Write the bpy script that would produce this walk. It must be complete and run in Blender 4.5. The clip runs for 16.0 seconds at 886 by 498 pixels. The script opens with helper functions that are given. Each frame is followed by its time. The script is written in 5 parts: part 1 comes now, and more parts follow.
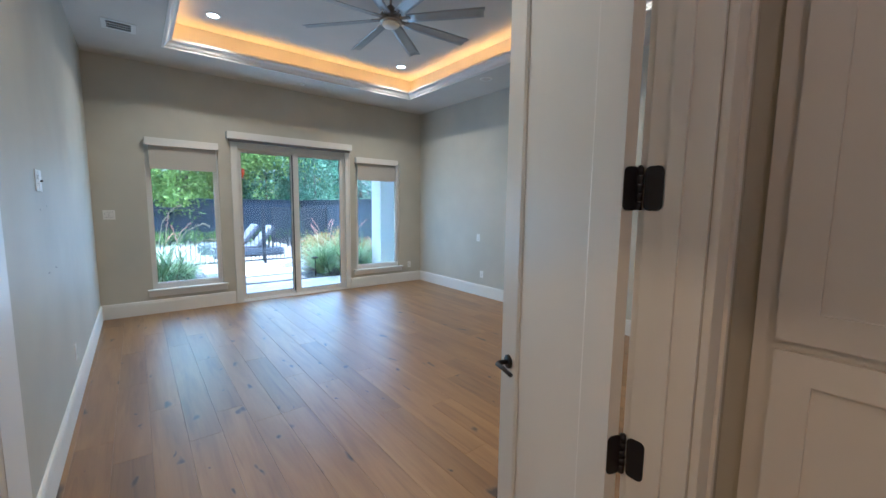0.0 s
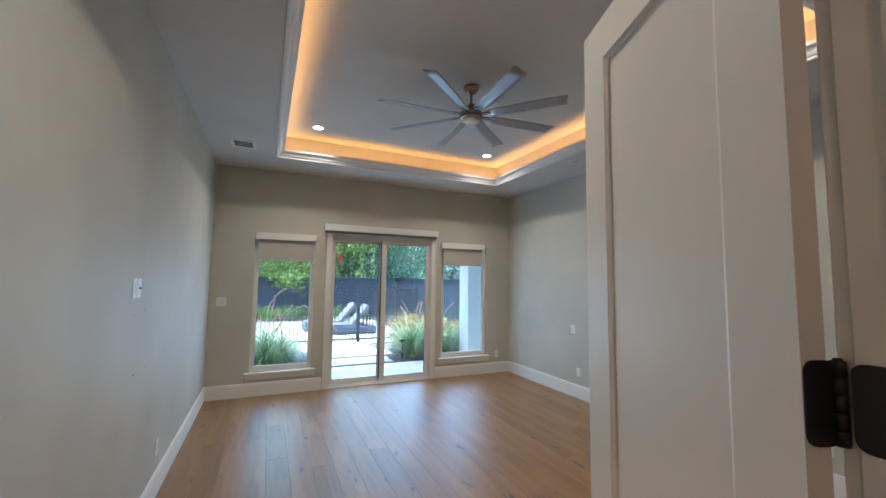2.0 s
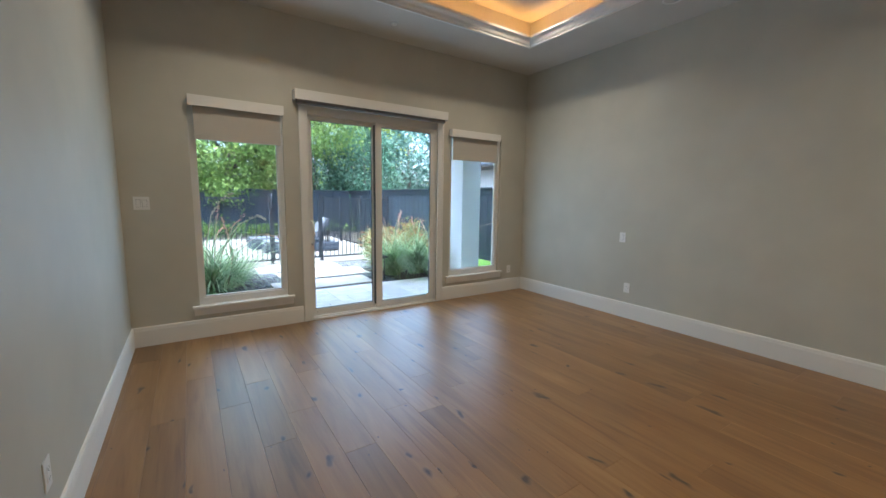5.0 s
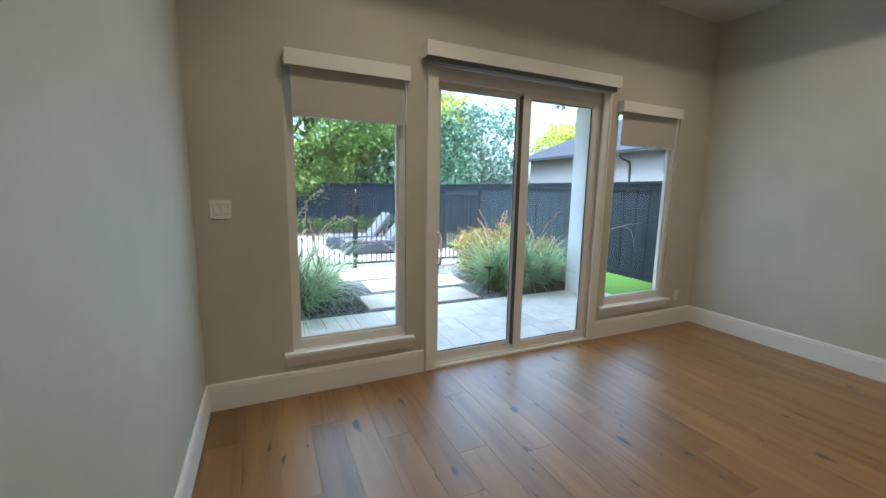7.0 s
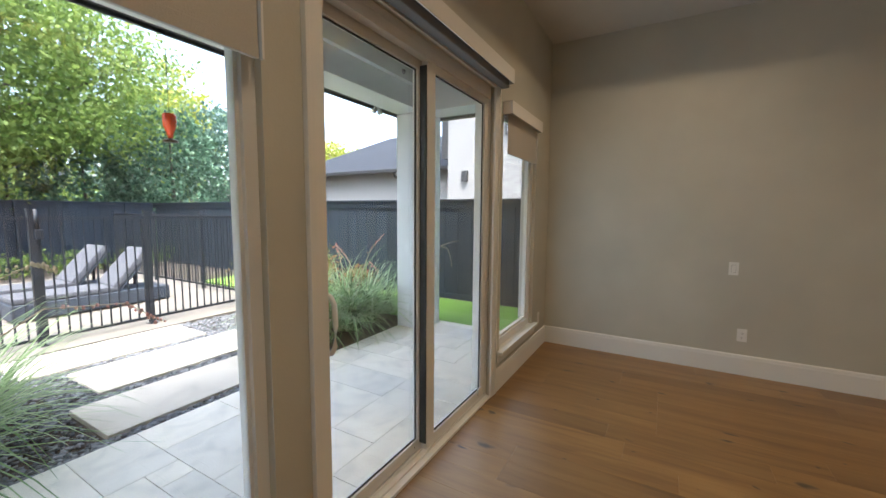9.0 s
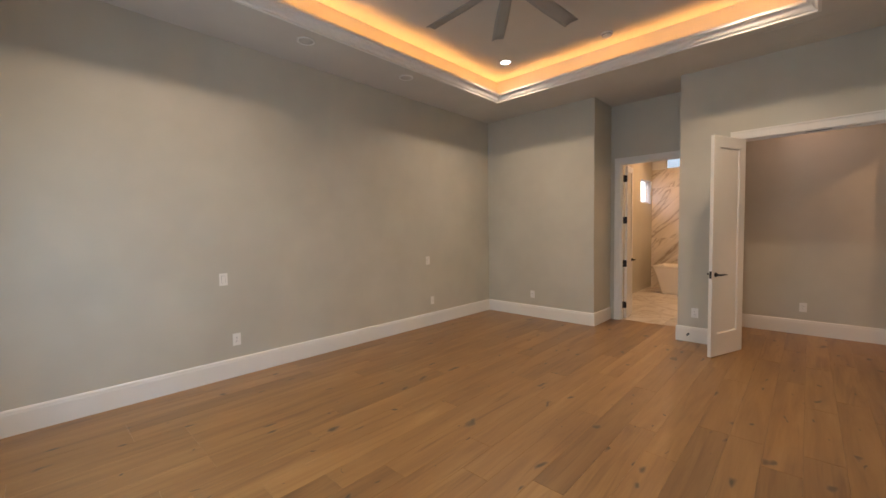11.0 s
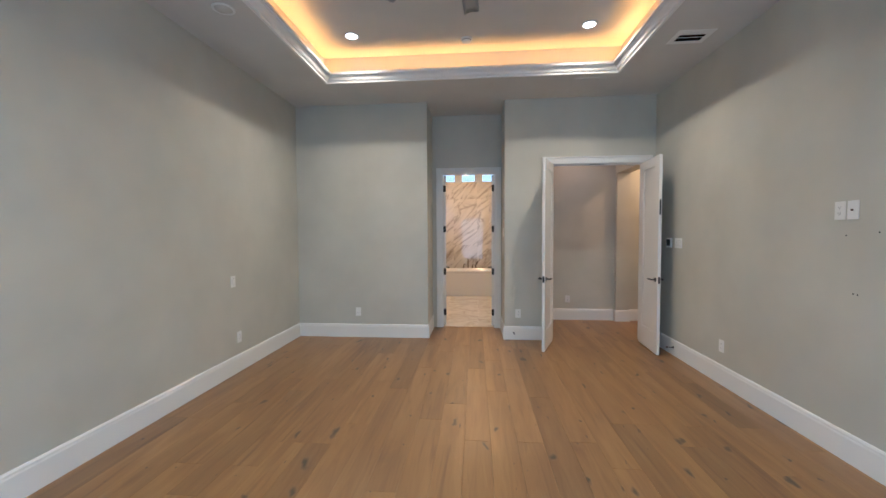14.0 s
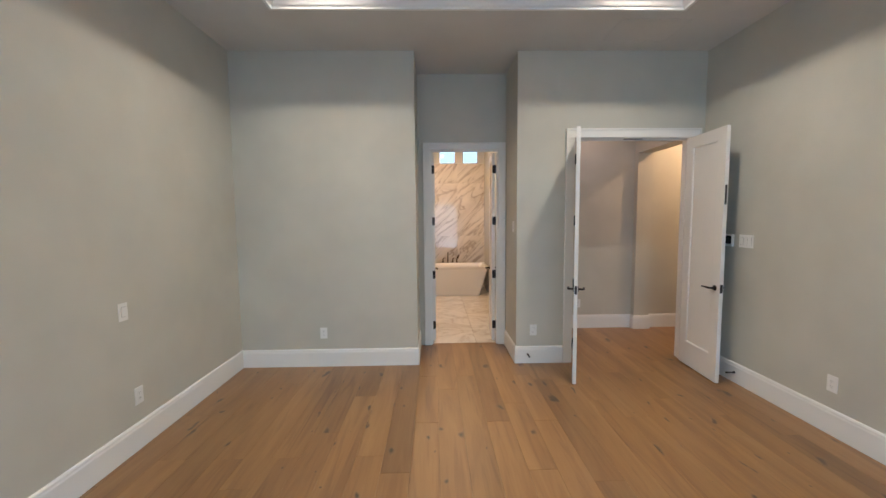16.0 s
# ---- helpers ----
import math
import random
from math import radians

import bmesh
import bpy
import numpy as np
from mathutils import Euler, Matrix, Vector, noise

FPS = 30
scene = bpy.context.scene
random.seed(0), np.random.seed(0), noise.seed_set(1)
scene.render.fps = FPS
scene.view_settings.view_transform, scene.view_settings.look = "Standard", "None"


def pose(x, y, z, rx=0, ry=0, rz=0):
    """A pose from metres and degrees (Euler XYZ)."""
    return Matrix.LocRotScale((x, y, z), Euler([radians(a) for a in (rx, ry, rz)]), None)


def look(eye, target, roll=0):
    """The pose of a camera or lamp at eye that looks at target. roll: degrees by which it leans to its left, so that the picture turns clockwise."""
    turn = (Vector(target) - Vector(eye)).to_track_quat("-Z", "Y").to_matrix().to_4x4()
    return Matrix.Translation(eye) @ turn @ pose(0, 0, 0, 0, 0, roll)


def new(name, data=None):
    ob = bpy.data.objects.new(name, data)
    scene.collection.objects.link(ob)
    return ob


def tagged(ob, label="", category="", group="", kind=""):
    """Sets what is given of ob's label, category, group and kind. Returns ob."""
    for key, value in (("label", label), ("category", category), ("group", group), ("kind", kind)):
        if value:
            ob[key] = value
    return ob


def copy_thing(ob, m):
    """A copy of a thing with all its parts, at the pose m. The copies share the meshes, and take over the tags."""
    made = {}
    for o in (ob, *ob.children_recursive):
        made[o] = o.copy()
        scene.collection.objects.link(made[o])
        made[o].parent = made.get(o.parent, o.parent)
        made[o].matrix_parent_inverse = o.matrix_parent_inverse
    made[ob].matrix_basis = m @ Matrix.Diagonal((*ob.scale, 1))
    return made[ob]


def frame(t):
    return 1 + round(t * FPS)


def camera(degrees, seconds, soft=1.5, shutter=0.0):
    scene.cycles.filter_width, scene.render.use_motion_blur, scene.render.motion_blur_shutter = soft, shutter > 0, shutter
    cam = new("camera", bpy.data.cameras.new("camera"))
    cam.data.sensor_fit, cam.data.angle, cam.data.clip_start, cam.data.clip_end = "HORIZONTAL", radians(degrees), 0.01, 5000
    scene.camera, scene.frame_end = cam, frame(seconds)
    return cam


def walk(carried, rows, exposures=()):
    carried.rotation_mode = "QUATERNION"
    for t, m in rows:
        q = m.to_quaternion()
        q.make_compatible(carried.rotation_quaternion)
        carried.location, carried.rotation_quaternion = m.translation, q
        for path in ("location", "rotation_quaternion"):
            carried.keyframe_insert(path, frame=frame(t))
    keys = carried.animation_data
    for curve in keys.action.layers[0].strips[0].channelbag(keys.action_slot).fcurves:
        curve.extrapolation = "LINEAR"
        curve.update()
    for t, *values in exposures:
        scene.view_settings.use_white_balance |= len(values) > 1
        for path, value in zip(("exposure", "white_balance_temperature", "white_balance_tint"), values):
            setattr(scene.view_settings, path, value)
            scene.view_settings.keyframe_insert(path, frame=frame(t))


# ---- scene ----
cam = camera(97.7, 16.0)

PATH = [
    (0, (0.429, -0.44, 1.526), (1.663, 1.119, 1.308), 0.7),
    (0.5, (0.603, -0.321, 1.567), (1.531, 1.445, 1.418), 0.8),
    (1, (0.681, -0.283, 1.64), (1.501, 1.541, 1.627), 0.9),
    (1.5, (0.718, -0.26, 1.699), (1.531, 1.565, 1.795), 0.9),
    (2, (0.733, -0.235, 1.723), (1.555, 1.582, 1.882), 0.8),
    (2.5, (0.735, -0.166, 1.722), (1.559, 1.649, 1.882), 0.9),
    (3, (0.775, 0.001, 1.601), (1.567, 1.835, 1.686), 1.0),
    (3.5, (0.713, 0.367, 1.53), (1.459, 2.222, 1.478), 0.9),
    (4, (0.689, 0.786, 1.463), (1.449, 2.629, 1.294), 0.8),
    (4.2, (0.660, 0.955, 1.432), (1.482, 2.767, 1.238), 0.6),
    (6.3, (0.383, 2.632, 1.507), (1.64, 4.159, 1.207), 1.3),
    (6.5, (0.382, 2.804, 1.512), (1.49, 4.442, 1.214), 1.2),
    (7, (0.409, 3.283, 1.513), (1.239, 5.078, 1.214), 1.0),
    (7.5, (0.385, 3.766, 1.492), (1.136, 5.597, 1.202), 0.8),
    (8, (0.391, 4.207, 1.489), (1.333, 5.952, 1.225), 0.8),
    (8.5, (0.441, 4.635, 1.491), (1.785, 6.1, 1.275), 0.7),
    (9, (0.568, 4.973, 1.506), (2.296, 5.962, 1.317), 0.4),
    (9.5, (0.673, 5.232, 1.473), (2.641, 5.551, 1.313), 0.2),
    (10, (0.759, 5.437, 1.474), (2.71, 5.016, 1.347), -0.1),
    (10.2, (0.749, 5.52, 1.469), (2.622, 4.829, 1.354), -0.3),
    (12.3, (1.354, 5.73, 1.42), (1.985, 3.833, 1.338), -0.4),
    (12.5, (1.504, 5.733, 1.398), (2.069, 3.815, 1.322), -0.3),
    (13, (1.879, 5.734, 1.427), (2.311, 3.783, 1.351), -0.2),
    (13.5, (2.195, 5.648, 1.47), (2.51, 3.675, 1.391), -0.3),
    (14, (2.429, 5.498, 1.508), (2.596, 3.507, 1.427), -0.3),
    (14.5, (2.633, 5.342, 1.551), (2.651, 3.344, 1.459), -0.3),
    (15, (2.763, 5.015, 1.557), (2.686, 3.02, 1.445), -0.3),
    (15.5, (2.833, 4.628, 1.593), (2.747, 2.636, 1.444), -0.4),
    (16, (2.908, 4.182, 1.617), (2.867, 2.189, 1.457), -0.5),
]
EXPOSURE = [
    (0, 3.80, 4400, 5), (1, 3.68, 4600, 6), (2, 3.62, 4700, 7), (3.5, 3.42, 4850, 6), (6.5, 3.28, 5100, 4), (8, 3.05, 5150, 1), (9, 2.95, 6050, 11), (10, 3.26, 6800, 23),
    (12.3, 4.05, 4550, 7), (14, 4.03, 4650, 8), (16, 4.12, 4800, 8),
]
walk(cam, [(t, look(eye, target, roll)) for t, eye, target, roll in PATH], EXPOSURE)

# ---- world, sun, large lights ----
SUN_EL, SUN_AZ = 66.0, 230.0
world = bpy.data.worlds.new("sky")
scene.world = world
world.use_nodes = True
wn = world.node_tree
wn.nodes.clear()
w_sky = wn.nodes.new("ShaderNodeTexSky")
w_sky.sky_type = 'NISHITA'
w_sky.sun_disc = False
w_sky.sun_elevation = radians(SUN_EL)
w_sky.sun_rotation = radians(SUN_AZ)
w_sky.dust_density = 6.0
w_sky.air_density = 1.0
w_hsv = wn.nodes.new("ShaderNodeHueSaturation")
w_hsv.inputs["Saturation"].default_value = 0.85
w_bg = wn.nodes.new("ShaderNodeBackground")
w_bg.inputs["Strength"].default_value = 0.15
w_out = wn.nodes.new("ShaderNodeOutputWorld")
wn.links.new(w_sky.outputs["Color"], w_hsv.inputs["Color"])
wn.links.new(w_hsv.outputs["Color"], w_bg.inputs["Color"])
wn.links.new(w_bg.outputs["Background"], w_out.inputs["Surface"])

sun = new("sun", bpy.data.lights.new("sun", 'SUN'))
sun.data.energy = 0.45
sun.data.angle = radians(14)
sun.data.color = (1.0, 0.95, 0.88)
sun_way = Vector((math.sin(radians(SUN_AZ)) * math.cos(radians(SUN_EL)), math.cos(radians(SUN_AZ)) * math.cos(radians(SUN_EL)), math.sin(radians(SUN_EL))))
sun.matrix_world = look(sun_way * 60, (0, 0, 0))


def lamp(name, kind, place, target, watts, colour, size=0.1, size_y=None, spread=180):
    data = bpy.data.lights.new(name, kind)
    data.energy, data.color = watts, colour
    if kind == 'AREA':
        data.size = size
        data.shape = 'DISK' if size_y is None else 'RECTANGLE'
        if size_y is not None:
            data.size_y = size_y
        data.spread = radians(spread)
    else:
        data.shadow_soft_size = size
    ob = new(name, data)
    ob.matrix_world = look(place, target)
    return ob


# added area lamps standing in for skylight by the sliding door and two windows
SKY_FILL = (0.64, 0.87, 1.0)
lamp("slider_sky_fill", 'AREA', (2.53, 6.16, 1.20), (2.53, 0.0, 1.20), 1.35, SKY_FILL, 1.50, 2.15)
lamp("window_sky_fill", 'AREA', (0.985, 6.16, 1.18), (0.985, 0.0, 1.18), 0.64, SKY_FILL, 0.72, 1.50)
lamp("window_sky_fill", 'AREA', (4.03, 6.16, 1.18), (4.03, 0.0, 1.18), 0.50, SKY_FILL, 0.74, 1.50)

CAN_W, COVE_W = 1.50, 0.45
COVE_C = (1.0, 0.42, 0.08)
CANS = [(1.25, 1.29), (3.77, 1.29), (1.25, 4.87), (3.77, 4.87)]
# ---- materials ----


def mat(name, base, rough=0.5, metal=0.0, spec=0.5):
    m = bpy.data.materials.new(name)
    m.use_nodes = True
    b = m.node_tree.nodes["Principled BSDF"]
    b.inputs["Base Color"].default_value = (*base, 1)
    b.inputs["Roughness"].default_value = rough
    b.inputs["Metallic"].default_value = metal
    b.inputs["Specular IOR Level"].default_value = spec
    return m


class Net:
    """Short hand for wiring a material's nodes."""

    def __init__(self, m):
        self.t = m.node_tree
        self.b = self.t.nodes["Principled BSDF"]

    def n(self, kind, **kw):
        nd = self.t.nodes.new(kind)
        for k, v in kw.items():
            nd.inputs[k.replace("_", " ")].default_value = v
        return nd

    def link(self, a, b):
        self.t.links.new(a, b)

    def pos(self, scale=(1, 1, 1), shift=False, obj=False):
        """World or object coordinates, scaled; shift: moved by the object's random number."""
        if obj:
            src = self.n("ShaderNodeTexCoord").outputs["Object"]
        else:
            src = self.n("ShaderNodeNewGeometry").outputs["Position"]
        mp = self.n("ShaderNodeMapping")
        mp.inputs["Scale"].default_value = scale
        self.link(src, mp.inputs["Vector"])
        out = mp.outputs["Vector"]
        if shift:
            oi = self.n("ShaderNodeObjectInfo")
            mul = self.n("ShaderNodeVectorMath")
            mul.operation = 'SCALE'
            mul.inputs[0].default_value = (37.0, 91.0, 53.0)
            self.link(oi.outputs["Random"], mul.inputs["Scale"])
            add = self.n("ShaderNodeVectorMath")
            self.link(out, add.inputs[0])
            self.link(mul.outputs[0], add.inputs[1])
            out = add.outputs[0]
        return out

    def noise(self, vec, scale, detail=4.0, rough=0.55, dist=0.0):
        nd = self.n("ShaderNodeTexNoise", Scale=scale, Detail=detail, Roughness=rough, Distortion=dist)
        self.link(vec, nd.inputs["Vector"])
        return nd.outputs["Fac"]

    def ramp(self, fac, stops):
        r = self.n("ShaderNodeValToRGB")
        e = r.color_ramp.elements
        while len(e) < len(stops):
            e.new(0.5)
        for i, (p, c) in enumerate(stops):
            e[i].position = p
            e[i].color = (*c, 1) if len(c) == 3 else c
        self.link(fac, r.inputs["Fac"])
        return r.outputs["Color"]

    def mix(self, a, b, fac, mode='MIX'):
        m = self.t.nodes.new("ShaderNodeMix")
        m.data_type = 'RGBA'
        m.blend_type = mode
        for sock, v in ((m.inputs[6], a), (m.inputs[7], b), (m.inputs[0], fac)):
            if isinstance(v, (int, float)):
                sock.default_value = v
            elif isinstance(v, tuple):
                sock.default_value = (*v, 1)
            else:
                self.link(v, sock)
        return m.outputs[2]

    def bump(self, height, strength=0.1, distance=0.01):
        bp = self.n("ShaderNodeBump", Strength=strength, Distance=distance)
        self.link(height, bp.inputs["Height"])
        self.link(bp.outputs["Normal"], self.b.inputs["Normal"])

    def base(self, col):
        self.link(col, self.b.inputs["Base Color"])

    def rough(self, val):
        self.link(val, self.b.inputs["Roughness"])


def grey(v):
    return (v, v, v)


def paint(name, base, rough, bump=0.12, scale=260.0, spread=0.06, spec=0.4):
    m = mat(name, base, rough, spec=spec)
    w = Net(m)
    p = w.pos()
    big = w.noise(p, 1.3, 3)
    lo = tuple(c * (1 - spread) for c in base)
    hi = tuple(min(1, c * (1 + spread * 0.5)) for c in base)
    w.base(w.ramp(big, [(0.3, lo), (0.7, hi)]))
    w.bump(w.noise(p, scale, 2), bump, 0.002)
    return m


WALL = paint("wall_paint", (0.556, 0.538, 0.468), 0.55, 0.3, 110.0, 0.09)
CEIL = paint("ceiling_paint", (0.62, 0.60, 0.56), 0.85, 0.2, 120.0)
TRIM = paint("white_trim", (0.80, 0.79, 0.76), 0.7, 0.05, 60.0, 0.03, 0.25)
DOOR = paint("white_door", (0.78, 0.76, 0.72), 0.33, 0.05, 60.0, 0.03)
VINYL = paint("white_vinyl", (0.78, 0.77, 0.74), 0.32, 0.02, 60.0, 0.03)
STUCCO = paint("white_stucco", (0.74, 0.75, 0.73), 0.9, 0.6, 90.0, 0.06)
PLATE = mat("plate_plastic", (0.82, 0.81, 0.78), 0.35)
BLACK = paint("black_metal", (0.012, 0.010, 0.012), 0.42, 0.1, 200.0, 0.2)
IRON = paint("dark_painted_iron", (0.014, 0.018, 0.025), 0.5, 0.1, 200.0, 0.2)
RUBBER = mat("rubber", (0.05, 0.05, 0.05), 0.8)
BRONZE = mat("bronze", (0.10, 0.06, 0.03), 0.3, 1.0)
NICKEL = mat("brushed_nickel", (0.36, 0.32, 0.28), 0.32, 1.0)
BLADE = paint("fan_blade", (0.36, 0.37, 0.38), 0.40, 0.05, 40.0, 0.06)
BLADE.node_tree.nodes["Principled BSDF"].inputs["Metallic"].default_value = 0.5
TUBW = mat("tub_acrylic", (0.86, 0.85, 0.82), 0.12)
GREYP = mat("grey_plastic", (0.18, 0.18, 0.18), 0.5)
# black paint for the shade inside the ceiling registers
DUCT_SHADOW = mat("duct_shadow", (0.008, 0.008, 0.008), 1.0, 0.0, 0.0)
SCREEN = mat("dark_screen", (0.01, 0.012, 0.015), 0.15)


def glass(name, tint=(1, 1, 1), rough=0.0):
    m = mat(name, tint, rough)
    b = m.node_tree.nodes["Principled BSDF"]
    b.inputs["Transmission Weight"].default_value = 1.0
    b.inputs["IOR"].default_value = 1.45
    return m


GLASS = glass("window_glass", (0.97, 1.0, 0.99))
# dark tint put in to dim the bright sky behind the clerestory panes
GLASS_DIM = glass("sky_dimming_glass", (0.125, 0.132, 0.128))
REDGLASS = glass("red_glass", (1.0, 0.15, 0.045))
REDGLASS.node_tree.nodes["Principled BSDF"].inputs["Transmission Weight"].default_value = 0.45


def glow(name, colour, strength):
    m = mat(name, colour, 0.4)
    b = m.node_tree.nodes["Principled BSDF"]
    b.inputs["Emission Color"].default_value = (*colour, 1)
    b.inputs["Emission Strength"].default_value = strength
    return m


CANGLOW = glow("can_lens", (1.0, 0.88, 0.72), 1.2)
LED = glow("led_tape", COVE_C, 0.15)
FROST = mat("frosted_lens", (0.80, 0.79, 0.76), 0.45)


def oak():
    m = mat("oak_planks", (0.42, 0.29, 0.18), 0.4)
    w = Net(m)
    p = w.pos((1, 1, 1), shift=True)
    mp = w.n("ShaderNodeMapping")
    mp.inputs["Scale"].default_value = (9.0, 0.9, 9.0)
    w.link(p, mp.inputs["Vector"])
    broad = w.noise(mp.outputs["Vector"], 0.9, 4, 0.55, 0.8)
    mp2 = w.n("ShaderNodeMapping")
    mp2.inputs["Scale"].default_value = (60.0, 2.2, 60.0)
    w.link(p, mp2.inputs["Vector"])
    fine = w.noise(mp2.outputs["Vector"], 1.6, 5, 0.65, 0.6)
    tone = w.ramp(broad, [(0.22, (0.190, 0.088, 0.022)), (0.5, (0.285, 0.148, 0.040)), (0.80, (0.375, 0.216, 0.072))])
    col = w.mix(tone, w.ramp(fine, [(0.32, (0.62, 0.55, 0.49)), (0.62, (1, 1, 1))]), 0.20, 'MULTIPLY')
    # per-plank tone
    oi = w.n("ShaderNodeObjectInfo")
    shade = w.ramp(oi.outputs["Random"], [(0.0, (0.70, 0.68, 0.66)), (0.25, (0.91, 0.90, 0.89)), (0.8, (1.0, 1.0, 1.0)), (1.0, (1.10, 1.12, 1.15))])
    col = w.mix(col, shade, 1.0, 'MULTIPLY')
    # knots and short cracks
    mp3 = w.n("ShaderNodeMapping")
    mp3.inputs["Scale"].default_value = (1.0, 0.5, 1.0)
    w.link(p, mp3.inputs["Vector"])
    warp = w.n("ShaderNodeVectorMath")
    wob = w.n("ShaderNodeTexNoise", Scale=9.0, Detail=2.0)
    w.link(mp3.outputs["Vector"], wob.inputs["Vector"])
    sc = w.n("ShaderNodeVectorMath")
    sc.operation = 'SCALE'
    sc.inputs["Scale"].default_value = 0.14
    w.link(wob.outputs["Color"], sc.inputs[0])
    w.link(mp3.outputs["Vector"], warp.inputs[0])
    w.link(sc.outputs[0], warp.inputs[1])
    vor = w.n("ShaderNodeTexVoronoi", Scale=4.6)
    vor.voronoi_dimensions = '2D'
    w.link(warp.outputs[0], vor.inputs["Vector"])
    sep = w.n("ShaderNodeSeparateColor")
    w.link(vor.outputs["Color"], sep.inputs["Color"])
    size = w.n("ShaderNodeMath")
    size.operation = 'POWER'
    size.inputs[1].default_value = 2.2
    w.link(sep.outputs[0], size.inputs[0])
    grow = w.n("ShaderNodeMath")
    grow.operation = 'MULTIPLY_ADD'
    grow.inputs[1].default_value = 0.21
    grow.inputs[2].default_value = 0.012
    w.link(size.outputs[0], grow.inputs[0])
    rel = w.n("ShaderNodeMath")
    rel.operation = 'DIVIDE'
    w.link(vor.outputs["Distance"], rel.inputs[0])
    w.link(grow.outputs[0], rel.inputs[1])
    knot = w.ramp(rel.outputs[0], [(0.25, grey(1)), (0.70, grey(0))])
    halo = w.ramp(rel.outputs[0], [(0.40, grey(1)), (1.0, grey(0))])
    gate = w.ramp(w.noise(p, 2.1, 2), [(0.42, grey(0)), (0.50, grey(1))])
    col = w.mix(col, (0.20, 0.12, 0.065), w.mix((0, 0, 0), halo, 0.5), 'MIX')
    kf = w.mix(knot, gate, 0.10, 'MULTIPLY')
    mp4 = w.n("ShaderNodeMapping")
    mp4.inputs["Scale"].default_value = (11.0, 0.8, 1.0)
    w.link(p, mp4.inputs["Vector"])
    streak = w.noise(mp4.outputs["Vector"], 1.1, 3, 0.5, 1.2)
    col = w.mix(col, (0.55, 0.46, 0.38), w.ramp(streak, [(0.56, grey(0)), (0.76, grey(0.75))]), 'MULTIPLY')
    col = w.mix(col, (0.035, 0.016, 0.007), kf)
    w.base(col)
    w.rough(w.ramp(fine, [(0.2, grey(0.50)), (0.8, grey(0.42))]))
    w.bump(fine, 0.06, 0.002)
    w.b.inputs["Coat Weight"].default_value = 0.75
    w.b.inputs["Coat Roughness"].default_value = 0.40
    return m


OAK = oak()


def marble(name, light, dark, scale, rough, turn=45.0):
    m = mat(name, light, rough)
    w = Net(m)
    p = w.pos((1, 1, 1), shift=True)
    spin = w.n("ShaderNodeMapping")
    spin.inputs["Rotation"].default_value = (0, radians(turn), radians(turn * 0.4))
    w.link(p, spin.inputs["Vector"])
    rot = w.n("ShaderNodeMapping")
    rot.inputs["Scale"].default_value = (scale, scale, scale * 0.16)
    w.link(spin.outputs["Vector"], rot.inputs["Vector"])
    veins = w.noise(rot.outputs["Vector"], 2.2, 6, 0.6, 1.4)
    soft = w.noise(rot.outputs["Vector"], 0.9, 3, 0.5, 0.8)
    col = w.ramp(veins, [(0.38, light), (0.465, tuple(c * 0.84 for c in light)), (0.495, dark), (0.52, tuple(c * 0.84 for c in light)), (0.60, light)])
    col = w.mix(col, w.ramp(soft, [(0.55, light), (0.75, dark)]), 0.35)
    w.base(col)
    return m


MARBLE = marble("marble_tile", (0.76, 0.71, 0.63), (0.22, 0.165, 0.115), 1.3, 0.035)
MARBLE.node_tree.nodes["Principled BSDF"].inputs["Specular IOR Level"].default_value = 0.65
MARBLEF = marble("marble_floor", (0.80, 0.77, 0.72), (0.50, 0.44, 0.38), 0.8, 0.12, 20.0)


def stone(name, a, b, c, scale, rough, pits=0.4, vary=1.0):
    m = mat(name, b, rough)
    w = Net(m)
    p = w.pos((1, 1, 1), shift=True)
    v = w.noise(p, scale, 6, 0.6, 0.5)
    col = w.ramp(v, [(0.28, a), (0.5, b), (0.74, c)])
    oi = w.n("ShaderNodeObjectInfo")
    col = w.mix(col, w.ramp(oi.outputs["Random"], [(0.0, (0.80, 0.80, 0.79)), (0.5, (0.97, 0.95, 0.91)), (1.0, (1.12, 1.08, 1.01))]), vary, 'MULTIPLY')
    w.base(col)
    w.bump(w.noise(p, scale * 14, 4), pits, 0.004)
    return m


TRAV = stone("travertine", (0.62, 0.60, 0.52), (0.83, 0.785, 0.68), (0.90, 0.86, 0.76), 5.0, 0.5, 0.4, 0.5)
SLAB = stone("limestone_slab", (0.42, 0.395, 0.35), (0.55, 0.52, 0.46), (0.62, 0.585, 0.52), 2.2, 0.8)
DECK = stone("pool_deck", (0.135, 0.127, 0.115), (0.158, 0.149, 0.134), (0.18, 0.17, 0.155), 0.8, 0.85)


def island(name, stops, rough=0.8, hue=None):
    """Colour that changes from island to island of one mesh."""
    m = mat(name, stops[0][1], rough)
    w = Net(m)
    g = w.n("ShaderNodeNewGeometry")
    w.base(w.ramp(g.outputs["Random Per Island"], stops))
    return m


PEBBLE = island("dark_pebbles", [(0.0, (0.05, 0.055, 0.06)), (0.6, (0.13, 0.14, 0.15)), (1.0, (0.30, 0.31, 0.32))], 0.6)


